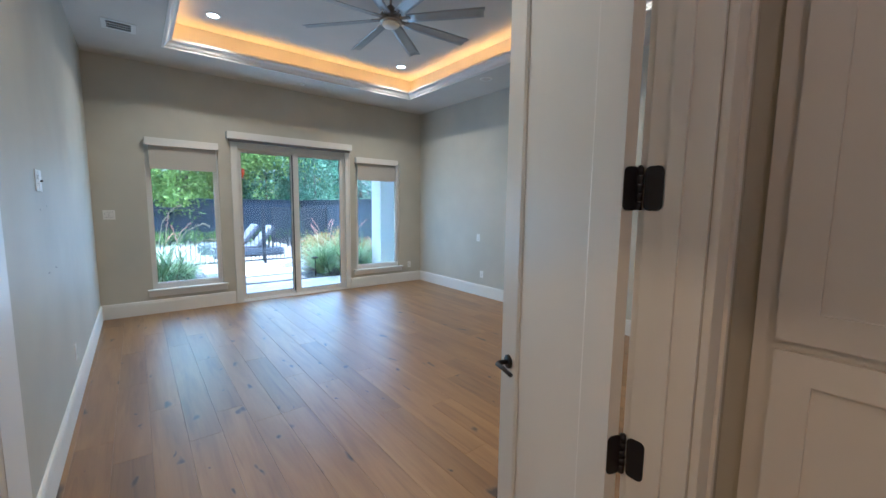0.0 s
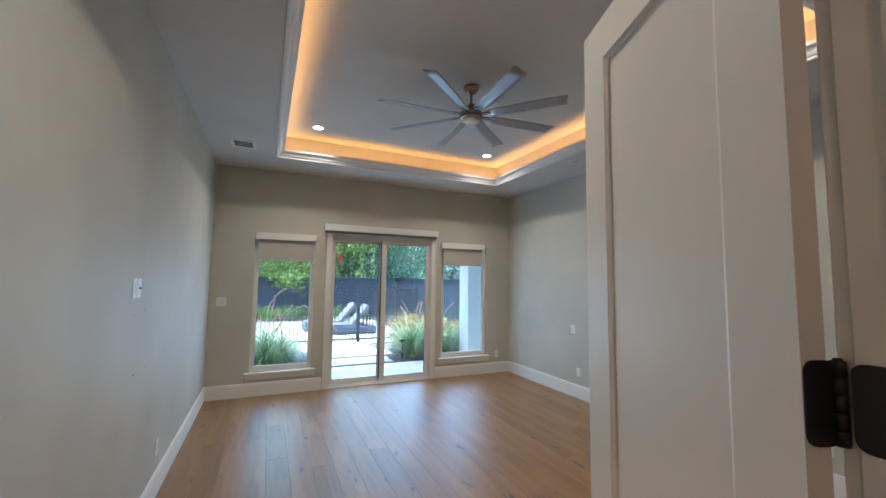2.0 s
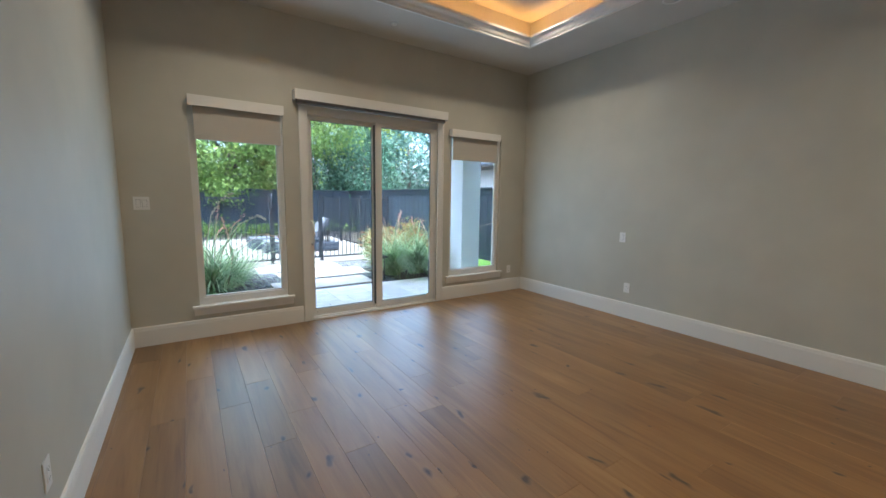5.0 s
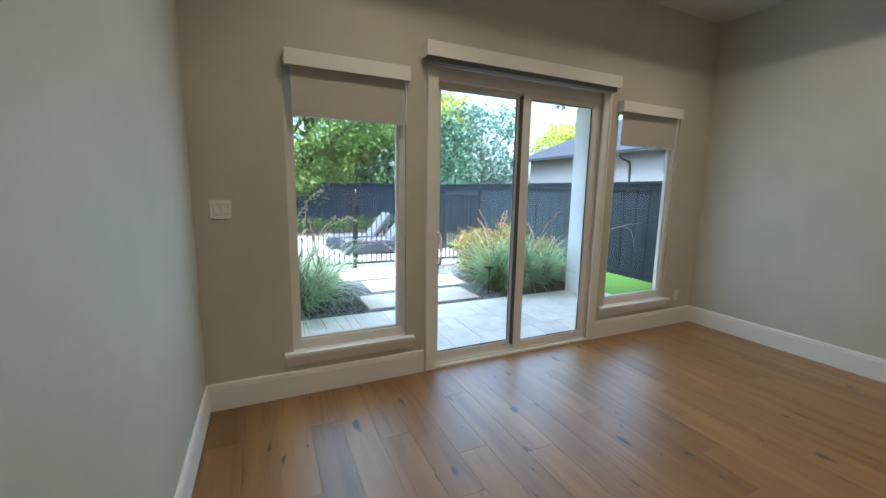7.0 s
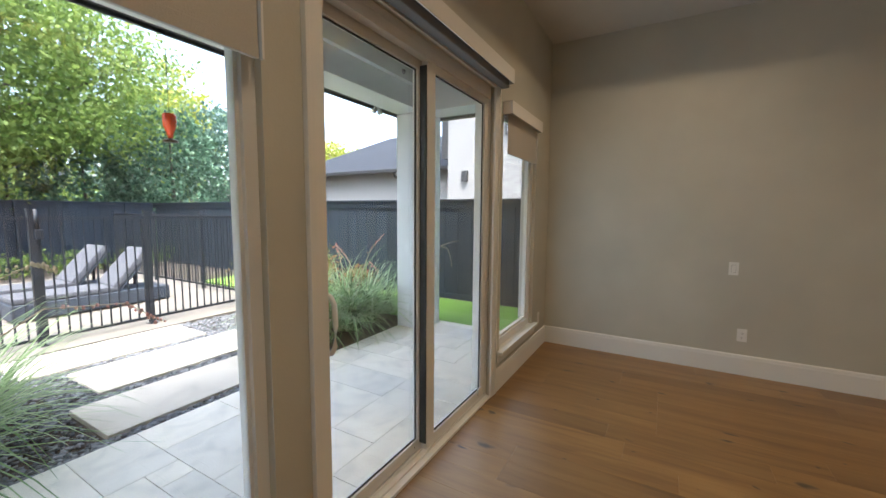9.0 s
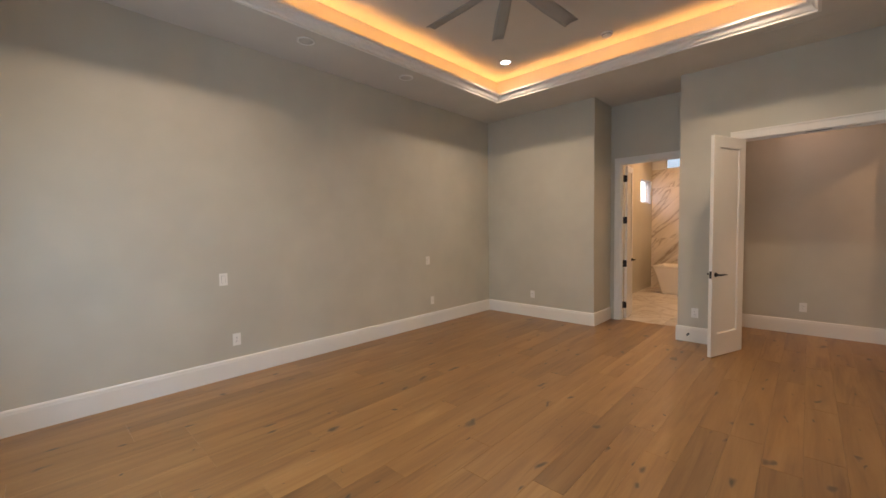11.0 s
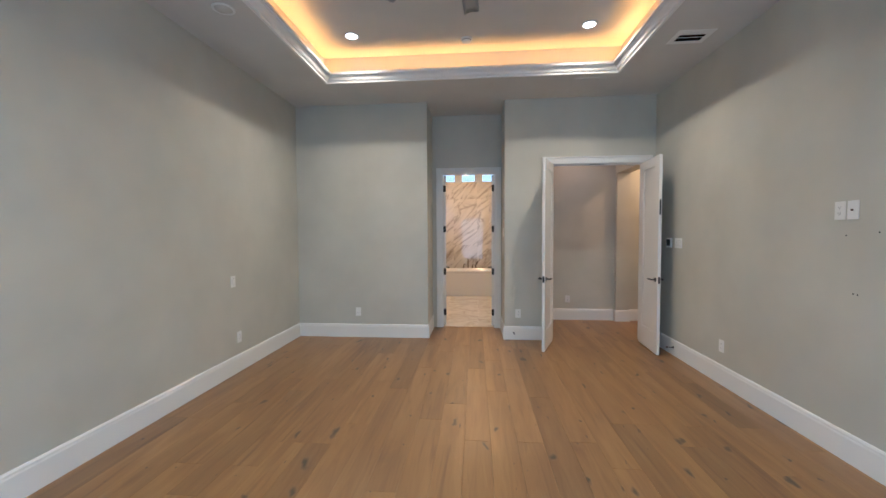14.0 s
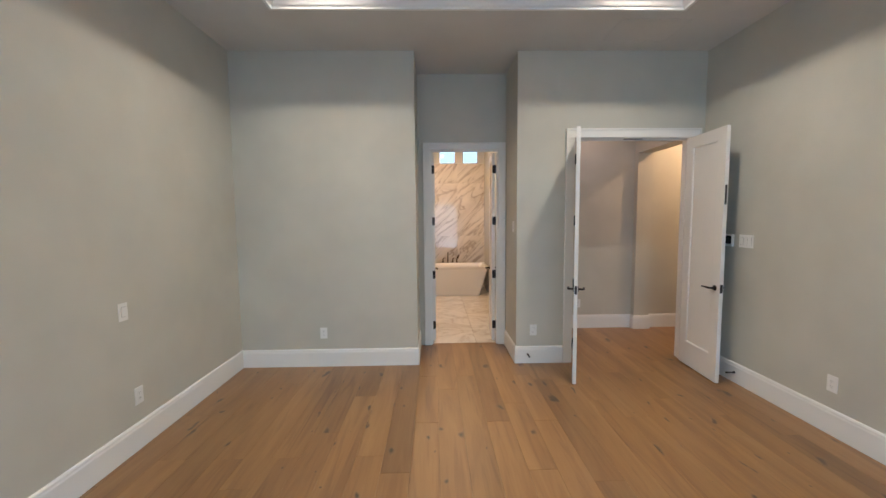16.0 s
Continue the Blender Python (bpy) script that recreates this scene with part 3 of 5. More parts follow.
def door_leaf(name, label, w, h, at, hs, bolt=False, stile=0.115):
    """A one-panel leaf that turns about its origin, the hinge pin, and reaches along +x; hs: the side (+1 or -1 in y) of the pin on which the leaf lies."""
    t = thing(name, label, "door", at, kind="structure")
    z0 = 0.012
    yc = hs * 0.030
    off = pose(0, yc, 0)
    hole = (stile, w - stile, 0.26, h - stile)
    part("leaf_frame", slab_wall('y', -0.0175, 0.035, (0.003, w), (z0, h), [hole]), DOOR, t, at=off)
    x0, x1, a, c = hole
    part("panel", boxes((x0 - 0.002, -0.007, a - 0.002, x1 + 0.002, 0.007, c + 0.002)), DOOR, t, at=off)
    # sloped bead inside the frame, both faces
    for s in (-1, 1):
        bm = bmesh.new()
        prof = [(0.0, 0.0165), (0.010, 0.0125), (0.012, 0.0075), (0.0, 0.0075)]
        loops = [[bm.verts.new((xx, s * yy, zz)) for xx, zz in ((x0 + d, a + d), (x1 - d, a + d), (x1 - d, c - d), (x0 + d, c - d))] for d, yy in prof]
        for i in range(4):
            for k in range(4):
                bm.faces.new((loops[i][k], loops[i][(k + 1) % 4], loops[(i + 1) % 4][(k + 1) % 4], loops[(i + 1) % 4][k]))
        part("bead", bm, DOOR, t, at=off)
    for z in HINGES:
        hp = part("hinge", rounded_plate(0.044, 0.106), BLACK, t, "black door hinge", at=pose(0.0012, hs * 0.024, z, 0, 0, 90))
        bm = bmesh.new()
        for k in range(5):
            cyl(bm, (0, 0, -0.053 + k * 0.0212 + 0.0008), (0, 0, -0.053 + k * 0.0212 + 0.0204), 0.0085, n=12)
        cyl(bm, (0, 0, 0.05), (0, 0, 0.056), 0.0075, 0.004, n=12)
        part("knuckle", bm, BLACK, t, "", True, at=pose(0, 0, z))
    for s in (-1, 1):
        lever(t, w - 0.065, 0.925, s, -1, off)
    part("latch", boxes((w - 0.0005, -0.012, 0.885, w + 0.0025, 0.012, 0.965), bevel=0.0008), BLACK, t, "black latch plate on the door edge", at=off)
    if bolt:
        part("flush_bolt", boxes((w - 0.0005, -0.009, 1.72, w + 0.002, 0.009, 1.90), bevel=0.0008), BLACK, t, "black flush bolt on the door edge", at=off)
    return t


jamb(-0.138, -0.002, DX0, DX1, DH, -0.085, -0.020)
jamb(NY - 0.118, NY - 0.002, BX0, BX1, BH, NY - 0.05, NY - 0.10)
LEAF = 0.612
door_leaf("door_1", "white one-panel bedroom door leaf standing open", LEAF, 2.44, pose(DX1 - 0.0125, 0.014, 0, 0, 0, 69.5), 1)
door_leaf("door_2", "white one-panel bedroom door leaf open beside the wall", LEAF + 0.008, 2.44, pose(DX0 + 0.0125, 0.014, 0, 0, 0, 86.5), -1, True)
door_leaf("door_3", "narrow white bathroom door leaf open inward", 0.415, 2.435, pose(BX0 + 0.0125, NY - 0.131, 0, 0, 0, -93), 1, stile=0.09)
door_leaf("door_4", "narrow white bathroom door leaf open inward", 0.415, 2.435, pose(BX1 - 0.0125, NY - 0.131, 0, 0, 0, -84), -1, stile=0.09)

# ---- windows and the sliding door ----


def window(name, label, x0, x1):
    t = thing(name, label, "window", kind="structure")
    f = 0.048
    y0, y1 = D + 0.035, D + 0.11
    bm = slab_wall('y', y0, y1 - y0, (x0, x1), (LZ0, LZ1), [(x0 + f, x1 - f, LZ0 + f + 0.02, LZ1 - f)])
    part("window_frame", bm, VINYL, t)
    g = 0.014
    b = boxes((x0 + f, y0 + 0.02, LZ0 + f + 0.02, x0 + f + g, y1 - 0.01, LZ1 - f), (x1 - f - g, y0 + 0.02, LZ0 + f + 0.02, x1 - f, y1 - 0.01, LZ1 - f),
              (x0 + f + g, y0 + 0.02, LZ0 + f + 0.02, x1 - f - g, y1 - 0.01, LZ0 + f + 0.02 + g), (x0 + f + g, y0 + 0.02, LZ1 - f - g, x1 - f - g, y1 - 0.01, LZ1 - f))
    part("glazing_bead", b, VINYL, t)
    p = part("pane", boxes((x0 + f + 0.004, y0 + 0.03, LZ0 + f + 0.024, x1 - f - 0.004, y0 + 0.036, LZ1 - f - 0.004)), GLASS, t)
    p.visible_shadow = False
    bm = boxes((x0 - 0.06, D - 0.052, LZ0 - 0.024, x1 + 0.06, D - 0.001, LZ0 + 0.004), bevel=0.006)
    s = part("window_sill", bm, TRIM, t, "white wooden window stool")
    part("stool", boxes((x0 + 0.002, D, LZ0 - 0.02, x1 - 0.002, y0, LZ0 + 0.003)), TRIM, t)
    part("apron", boxes((x0 - 0.05, D - 0.018, LZ0 - 0.098, x1 + 0.05, D - 0.001, LZ0 - 0.025), bevel=0.003), TRIM, t)
    return t


def roller(name, label, x0, x1, ztop, zlow, front, cloth, zdrop, deep):
    """Roller shade: fascia, end brackets, roll, hanging cloth and its hem bar."""
    t = thing(name, label, "window shade")
    part("fascia", boxes((x0, front, zlow, x1, front + 0.006, ztop), (x0, front + 0.006, ztop - 0.006, x1, D - 0.001, ztop), bevel=0.0015), TRIM, t)
    for xa in (x0, x1 - 0.004):
        part("bracket", boxes((xa, front + 0.006, zlow, xa + 0.004, D - 0.001, ztop - 0.006)), TRIM, t)
    bm = bmesh.new()
    cyl(bm, (x0 + 0.02, (front + D) / 2 + deep * 0.3, ztop - 0.055), (x1 - 0.02, (front + D) / 2 + deep * 0.3, ztop - 0.055), 0.032, n=20)
    part("roll", bm, cloth, t, "", True)
    return t


window("window_1", "tall white fixed window with a stool", LX0, LX1)
window("window_2", "narrow tall white fixed window with a stool", RX0, RX1)
for nm, a, b, gx in (("roller_shade", 0.565, 1.417, (0.605, 1.385)), ("roller_shade", 3.578, 4.448, (3.625, 4.425))):
    t = roller(nm, "greige roller shade, partly lowered over a window", a, b, 2.392, 2.292, 6.068, SHADE, 2.0, 0.0)
    part("cloth", boxes((gx[0], D - 0.03, 2.03, gx[1], D - 0.028, 2.34)), SHADE, t, "greige shade cloth")
    part("hem_bar", boxes((gx[0], D - 0.036, 1.985, gx[1], D - 0.022, 2.03), bevel=0.004), SHADE, t)
    part("side_rail", boxes((gx[1] + 0.012, D - 0.034, 1.99, gx[1] + 0.020, D - 0.02, 2.30)), VINYL, t)
t = roller("roller_shade", "dark roller shade rolled up over the sliding door", 1.526, 3.475, 2.582, 2.478, 6.02, SHADE2, 2.4, 0.0)
part("hem_bar", boxes((1.55, D - 0.10, 2.445, 3.45, D - 0.035, 2.50), bevel=0.01), SHADE2, t, "dark grey rolled shade cloth")

slider = thing("door_5", "white vinyl sliding glass patio door, closed", "sliding door", kind="structure")
y0, y1 = D + 0.03, D + 0.15
part("door_frame", slab_wall('y', y0, y1 - y0, (SX0, SX1), (-0.02, SH), [(SX0 + 0.03, SX1 - 0.03, 0.03, SH - 0.045)]), VINYL, slider)
part("head_track", boxes((SX0 + 0.03, D + 0.02, SH - 0.10, SX1 - 0.03, D + 0.075, SH - 0.045), (SX0 + 0.03, D + 0.10, SH - 0.09, SX1 - 0.03, D + 0.14, SH - 0.045), bevel=0.003), VINYL, slider)
part("threshold", boxes((SX0, D - 0.01, -0.01, SX1, y0, 0.018), (SX0 + 0.03, D + 0.06, 0.03, SX1 - 0.03, D + 0.068, 0.045), bevel=0.003), TRIM, slider)


def sash(name, x0, x1, ya, yb, gx0, gx1, gz0, gz1):
    s = part(name, slab_wall('y', ya, yb - ya, (x0, x1), (0.034, SH - 0.06), [(gx0, gx1, gz0, gz1)]), VINYL, slider)
    p = part("pane", boxes((gx0 - 0.004, (ya + yb) / 2 - 0.003, gz0 - 0.004, gx1 + 0.004, (ya + yb) / 2 + 0.003, gz1 + 0.004)), GLASS, s)
    p.visible_shadow = False
    b = boxes((gx0, (ya + yb) / 2 - 0.006, gz0, gx0 + 0.006, (ya + yb) / 2 + 0.006, gz1), (gx1 - 0.006, (ya + yb) / 2 - 0.006, gz0, gx1, (ya + yb) / 2 + 0.006, gz1), (gx0 + 0.006, (ya + yb) / 2 - 0.006, gz0, gx1 - 0.006, (ya + yb) / 2 + 0.006, gz0 + 0.006), (gx0 + 0.006, (ya + yb) / 2 - 0.006, gz1 - 0.006, gx1 - 0.006, (ya + yb) / 2 + 0.006, gz1))
    part("gasket", b, RUBBER, s, "dark glazing gasket")
    return s


sash("sash", SX0 + 0.032, 2.545, D + 0.085, D + 0.125, 1.735, 2.475, 0.10, 2.315)
s2 = sash("sash", 2.50, SX1 - 0.032, D + 0.036, D + 0.076, 2.585, 3.305, 0.10, 2.315)
# dark interlock on the meeting stile
part("interlock", boxes((2.4915, D + 0.040, 0.075, 2.4995, D + 0.0845, 2.335)), INTERLOCK, slider, "dark meeting stile interlock")
bm = bmesh.new()
tube(bm, [(1.712, D + 0.085, 0.90), (1.712, D + 0.05, 0.90), (1.712, D + 0.015, 0.91), (1.712, D - 0.005, 0.94), (1.712, D - 0.01, 1.03), (1.712, D - 0.005, 1.12), (1.712, D + 0.015, 1.15), (1.712, D + 0.05, 1.16), (1.712, D + 0.085, 1.16)], 0.0115, 10)
part("handle", bm, VINYL, slider, "white D-shaped pull handle", True)
bm = bmesh.new()
tube(bm, [(1.722, D + 0.08, 1.03), (1.722, D + 0.05, 1.035), (1.722, D + 0.03, 1.05)], [0.006, 0.007, 0.005], 8)
part("thumb_latch", bm, VINYL, slider, "", True)
part("lock_plate", boxes((1.685, D + 0.078, 0.88, 1.715, D + 0.085, 1.18), bevel=0.003), VINYL, slider)
part("foot_lock", boxes((3.235, D + 0.02, 0.075, 3.30, D + 0.036, 0.125), bevel=0.005), PLATE, slider, "small white foot lock")
for x in (1.76, 2.44):
    bm = bmesh.new()
    cyl(bm, (x, D + 0.084, 0.065), (x, D + 0.0862, 0.065), 0.004, n=10)
    part("screw", bm, RUBBER, slider)

# ---- hall and bathroom ----
solid("wall_hall_1", slab_wall('y', -1.47, 0.14, (-3.0, 1.76), (-0.1, 3.2)), WALL, "greige hall wall opposite the bedroom door", "wall")
solid("wall_hall_2", slab_wall('x', -0.15, 0.21, (-1.33, -0.14), (-0.1, 3.2), [(-1.24, -0.25, -0.1, 2.50)]), WALL, "greige cased opening from hall to corridor", "wall")
solid("wall_hall_3", slab_wall('x', 1.62, 0.14, (-1.33, -0.14), (-0.1, 3.2)), WALL, "greige hall wall behind the linen cabinet", "wall")
solid("wall_hall_4", slab_wall('y', -0.14, 0.1, (-3.0, -0.15), (-0.1, 3.2)), WALL, "greige corridor wall", "wall")
solid("wall_hall_5", slab_wall('x', -3.14, 0.14, (-1.47, -0.04), (-0.1, 3.2)), WALL, "greige corridor end wall", "wall")
solid("ceiling_hall", slab_wall('z', 3.05, 0.05, (-3.0, 1.62), (-1.33, -0.14)), CEIL, "flat painted hall ceiling", "ceiling")
baseboard((1.62, -1.33), (0.06, -1.33), (0, 1), 0, 1)
baseboard((0.06, -1.33), (0.06, -1.24), (1, 0), 1, -1)
baseboard((0.06, -1.24), (-0.15, -1.24), (0, 1), -1, -1)
baseboard((-0.15, -1.33), (-3.0, -1.33), (0, 1), 0, 0)

cab = thing("linen_cabinet", "white built-in linen cabinet with shaker doors", "cabinet", pose(1.62, 0, 0))
part("body", boxes((-0.018, -1.2, 0.1, -0.001, -0.19, 2.45), bevel=0.002), DOOR, cab)
part("toe_kick", boxes((-0.012, -1.2, 0.0, -0.001, -0.19, 0.1)), DOOR, cab)
for ya, yb in ((-0.70, -0.235), (-1.17, -0.705)):
    for za, zb in ((0.13, 1.205), (1.23, 2.42)):
        d = part("cabinet_door", slab_wall('x', -0.038, 0.018, (ya, yb), (za, zb), [(ya + 0.07, yb - 0.07, za + 0.07, zb - 0.07)]), DOOR, cab)
        part("panel", boxes((-0.027, ya + 0.068, za + 0.068, -0.0205, yb - 0.068, zb - 0.068)), DOOR, d)

# bathroom shell
BYN, BYS, BXA, BXB, BHT = NY - 0.12, -4.75, 1.765, 3.62, 3.25
solid("wall_bath_1", slab_wall('y', BYS - 0.15, 0.14, (BXA, BXB), (-0.1, BHT), [(2.42, 2.80, 2.84, 3.2), (1.90, 2.27, 2.84, 3.2), (2.95, 3.33, 2.84, 3.2)]), STUCCO, "bathroom end wall with clerestory windows", "wall")
solid("wall_bath_2", slab_wall('x', BXA - 0.1, 0.1, (BYS - 0.15, -1.47), (-0.1, BHT)), WALL, "painted bathroom side wall", "wall")
solid("wall_bath_3", slab_wall('x', BXB, 0.15, (BYS - 0.15, BYN), (-0.1, BHT), [(-4.7, -3.9, 2.02, 2.56)]), WALL, "painted bathroom side wall with a window", "wall")
solid("wall_bath_4", slab_wall('y', BYN, 0.1, (1.76, NX0 - 0.12), (-0.1, BHT)), WALL, "painted bathroom wall", "wall")
solid("wall_bath_5", slab_wall('y', BYN, 0.1, (NX1 + 0.12, BXB), (-0.1, BHT)), WALL, "painted bathroom wall", "wall")
solid("ceiling_bath", slab_wall('z', BHT, 0.05, (BXA, BXB), (BYS - 0.15, BYN)), CEIL, "flat painted bathroom ceiling", "ceiling")
for x0, x1 in ((2.42, 2.80), (1.90, 2.27), (2.95, 3.33)):
    t = thing("clerestory_window", "small high bathroom window with white frame", "window", kind="structure")
    part("window_frame", slab_wall('y', BYS - 0.10, 0.05, (x0, x1), (2.84, 3.2), [(x0 + 0.02, x1 - 0.02, 2.86, 3.18)]), VINYL, t)
    p = part("pane", boxes((x0 + 0.02, BYS - 0.08, 2.86, x1 - 0.02, BYS - 0.074, 3.18)), GLASS_DIM, t)
    p.visible_shadow = False
# slab added out of view to block sky light from the clerestory windows
solid("sky_block_bath", boxes((BXA - 0.5, BYS - 1.0, BHT + 0.02, BXB + 0.9, BYS - 0.16, BHT + 0.12)), GUTTER, "unseen dark slab added to cut the sky at the bathroom windows", "eave")
t = thing("window_3", "bathroom side window with white frame", "window", kind="structure")
part("window_frame", slab_wall('x', BXB + 0.05, 0.05, (-4.4, -3.6), (1.5, 2.4), [(-4.66, -3.94, 2.06, 2.52)]), VINYL, t)
p = part("pane", boxes((BXB + 0.07, -4.66, 2.06, BXB + 0.076, -3.94, 2.52)), GLASS, t)
p.visible_shadow = False

tub = thing("bathtub", "white freestanding bathtub with slanted sides", "bathtub", pose(2.56, -4.08, 0))
bm = bmesh.new()


def tub_ring(z, a, b, r, n=8):
    out = []
    for cx, cy, s in ((a - r, b - r, 0), (-a + r, b - r, 1), (-a + r, -b + r, 2), (a - r, -b + r, 3)):
        for k in range(n + 1):
            ang = (s + k / n) * math.pi / 2
            out.append(bm.verts.new((cx + r * math.cos(ang), cy + r * math.sin(ang), z)))
    return out


rings = [tub_ring(0.0, 0.57, 0.32, 0.05), tub_ring(0.02, 0.58, 0.325, 0.05), tub_ring(0.55, 0.73, 0.385, 0.05), tub_ring(0.59, 0.755, 0.40, 0.05), tub_ring(0.61, 0.755, 0.40, 0.05),
         tub_ring(0.612, 0.71, 0.36, 0.06), tub_ring(0.56, 0.68, 0.335, 0.08), tub_ring(0.14, 0.51, 0.25, 0.10)]
for a, b in zip(rings, rings[1:]):
    for k in range(len(a)):
        bm.faces.new((a[k], a[(k + 1) % len(a)], b[(k + 1) % len(a)], b[k]))
bm.faces.new(rings[0][::-1])
bm.faces.new(rings[-1])
part("tub_shell", bm, TUBW, tub)
fau = thing("tub_faucet", "bronze tub filler with two handles and hand shower", "faucet", pose(2.62, -4.55, 0.0))
bm = bmesh.new()
cyl(bm, (0, 0, 0.0), (0, 0, 0.66), 0.014, n=12)
part("riser", bm, BRONZE, fau, "", True)
bm = bmesh.new()
tube(bm, [(0, 0, 0.66), (0, 0, 0.80), (0, 0.02, 0.835), (0, 0.06, 0.845), (0, 0.11, 0.835), (0, 0.125, 0.80)], [0.013, 0.012, 0.012, 0.012, 0.011, 0.010], 10)
part("spout", bm, BRONZE, fau, "", True)
for x in (-0.11, 0.11, -0.2):
    bm = bmesh.new()
    cyl(bm, (x, 0, 0.60), (x, 0, 0.68), 0.016, 0.012, 12)
    tube(bm, [(x, 0, 0.68), (x - 0.012, 0, 0.70), (x - 0.05, 0.01, 0.715)], [0.012, 0.010, 0.006], 8)
    part("handle", bm, BRONZE, fau, "", True)
bm = bmesh.new()
tube(bm, [(-0.2, 0, 0.66), (-0.21, 0.03, 0.72), (-0.25, 0.06, 0.77)], [0.010, 0.012, 0.020], 10)
part("hand_shower", bm, BRONZE, fau, "", True)
bm = boxes((-0.24, -0.03, 0.585, 0.14, 0.03, 0.605), bevel=0.004)
part("bridge", bm, BRONZE, fau)

# warm downlights of bathroom and corridor
WARM = (1.0, 0.53, 0.21)
for nm, x, y, z, wt in (("bath_downlight", 2.3, -2.0, BHT, 1.45), ("bath_downlight", 2.7, -3.5, BHT, 1.8), ("hall_downlight", -0.9, -0.75, 3.05, 1.7), ("hall_downlight", 0.8, -0.85, 3.05, 0.24)):
    t = thing(nm, "round recessed ceiling downlight with white trim", "ceiling light")
    bm = bmesh.new()
    lathe(bm, [(0.085, z), (0.085, z - 0.006), (0.06, z - 0.008), (0.06, z)], (x, y, 0))
    part("trim_ring", bm, TRIM, t)
    bm = bmesh.new()
    lathe(bm, [(0.058, z - 0.002), (0.058, z - 0.005)], (x, y, 0))
    part("lens", bm, CANGLOW, t, "glowing lens")
    lamp("downlight", 'AREA', (x, y, z - 0.012), (x, y, 0), wt, WARM if nm[0] == 'b' or x < 0 else (1.0, 0.54, 0.30), 0.11)

# ---- lights and fixtures of the bedroom ceiling ----
for x, y in CANS:
    t = thing("recessed_light", "round white recessed ceiling light, switched on", "ceiling light", pose(x, y, HT), "recessed lights")
    bm = bmesh.new()
    lathe(bm, [(0.078, -0.0005), (0.078, -0.005), (0.072, -0.007), (0.060, -0.006), (0.060, -0.0005)])
    part("trim_ring", bm, TRIM, t, "", True)
    bm = bmesh.new()
    lathe(bm, [(0.059, -0.001), (0.059, -0.004)])
    part("lens", bm, CANGLOW, t, "glowing warm white lens")
    lamp("can_light", 'AREA', (x, y, HT - 0.012), (x, y, 0), CAN_W, (1.0, 0.74, 0.45), 0.115, None, 136)

fan = thing("ceiling_fan", "brushed nickel ceiling fan with eight grey blades", "ceiling fan", pose(2.52, 3.08, 3.33))
bm = bmesh.new()
lathe(bm, [(0.03, 0.33), (0.075, 0.33), (0.078, 0.318), (0.07, 0.29), (0.05, 0.262), (0.03, 0.252), (0.018, 0.25)])
part("canopy", bm, NICKEL, fan, "", True)
bm = bmesh.new()
cyl(bm, (0, 0, 0.14), (0, 0, 0.262), 0.0125, n=16)
part("downrod", bm, NICKEL, fan, "", True)
bm = bmesh.new()
lathe(bm, [(0.018, 0.155), (0.034, 0.15), (0.045, 0.13), (0.075, 0.10), (0.10, 0.075), (0.108, 0.055), (0.108, 0.03), (0.10, 0.02)])
part("motor_housing", bm, NICKEL, fan, "", True)
bm = bmesh.new()
lathe(bm, [(0.095, 0.021), (0.112, 0.016), (0.112, -0.004), (0.10, -0.010), (0.09, -0.010)])
part("light_ring", bm, NICKEL, fan, "", True)
bm = bmesh.new()
lathe(bm, [(0.088, -0.009), (0.086, -0.022), (0.074, -0.036), (0.05, -0.046), (0.02, -0.05), (0.004, -0.0505)])
part("light_lens", bm, FROST, fan, "frosted white lens, unlit", True)
for k in range(8):
    m = Matrix.Rotation(radians(-4 + 45 * k), 4, 'Z')
    bm = bmesh.new()
    rows = []
    for i in range(9):
        r = 0.165 + (0.925 - 0.165) * i / 8
        w = 0.050 + 0.012 * min(1, i / 4)
        rows.append([(r + (0.012 if s < 0 else -0.006) * (1 if i == 8 else 0), s * w, 0.030 - s * w * 0.24 + 0.006 * (1 - s * s) + zz) for zz in (0.003, -0.003) for s in (-1, -0.5, 0, 0.5, 1)])
    vr = [[bm.verts.new(c) for c in row] for row in rows]
    for a, b in zip(vr, vr[1:]):
        for j in range(4):
            bm.faces.new((a[j], a[j + 1], b[j + 1], b[j]))
            bm.faces.new((a[5 + j], b[5 + j], b[6 + j], a[6 + j]))
        bm.faces.new((a[0], b[0], b[5], a[5]))
        bm.faces.new((a[4], a[9], b[9], b[4]))
    for row in (vr[0], vr[-1]):
        for j in range(4):
            bm.faces.new((row[j], row[j + 1], row[6 + j], row[5 + j]))
    bl = part("blade", bm, BLADE, fan, "", True, at=m)
    bm = boxes((0.088, -0.022, 0.026, 0.20, -0.008, 0.040), (0.088, 0.008, 0.026, 0.20, 0.022, 0.040), (0.085, -0.022, 0.022, 0.11, 0.022, 0.044), bevel=0.003)
    part("blade_arm", bm, NICKEL, bl)

# smoke detector on the tray ceiling
t = thing("smoke_detector", "round white smoke detector on tray ceiling", "smoke detector", pose(2.525, 1.11, HT))
bm = bmesh.new()
lathe(bm, [(0.066, -0.0005), (0.066, -0.012), (0.055, -0.016), (0.052, -0.032), (0.045, -0.042), (0.01, -0.046)])
part("housing", bm, PLATE, t, "", True)
bm = bmesh.new()
lathe(bm, [(0.0535, -0.018), (0.0545, -0.020), (0.0535, -0.026)])
part("vent_ring", bm, GREYP, t)

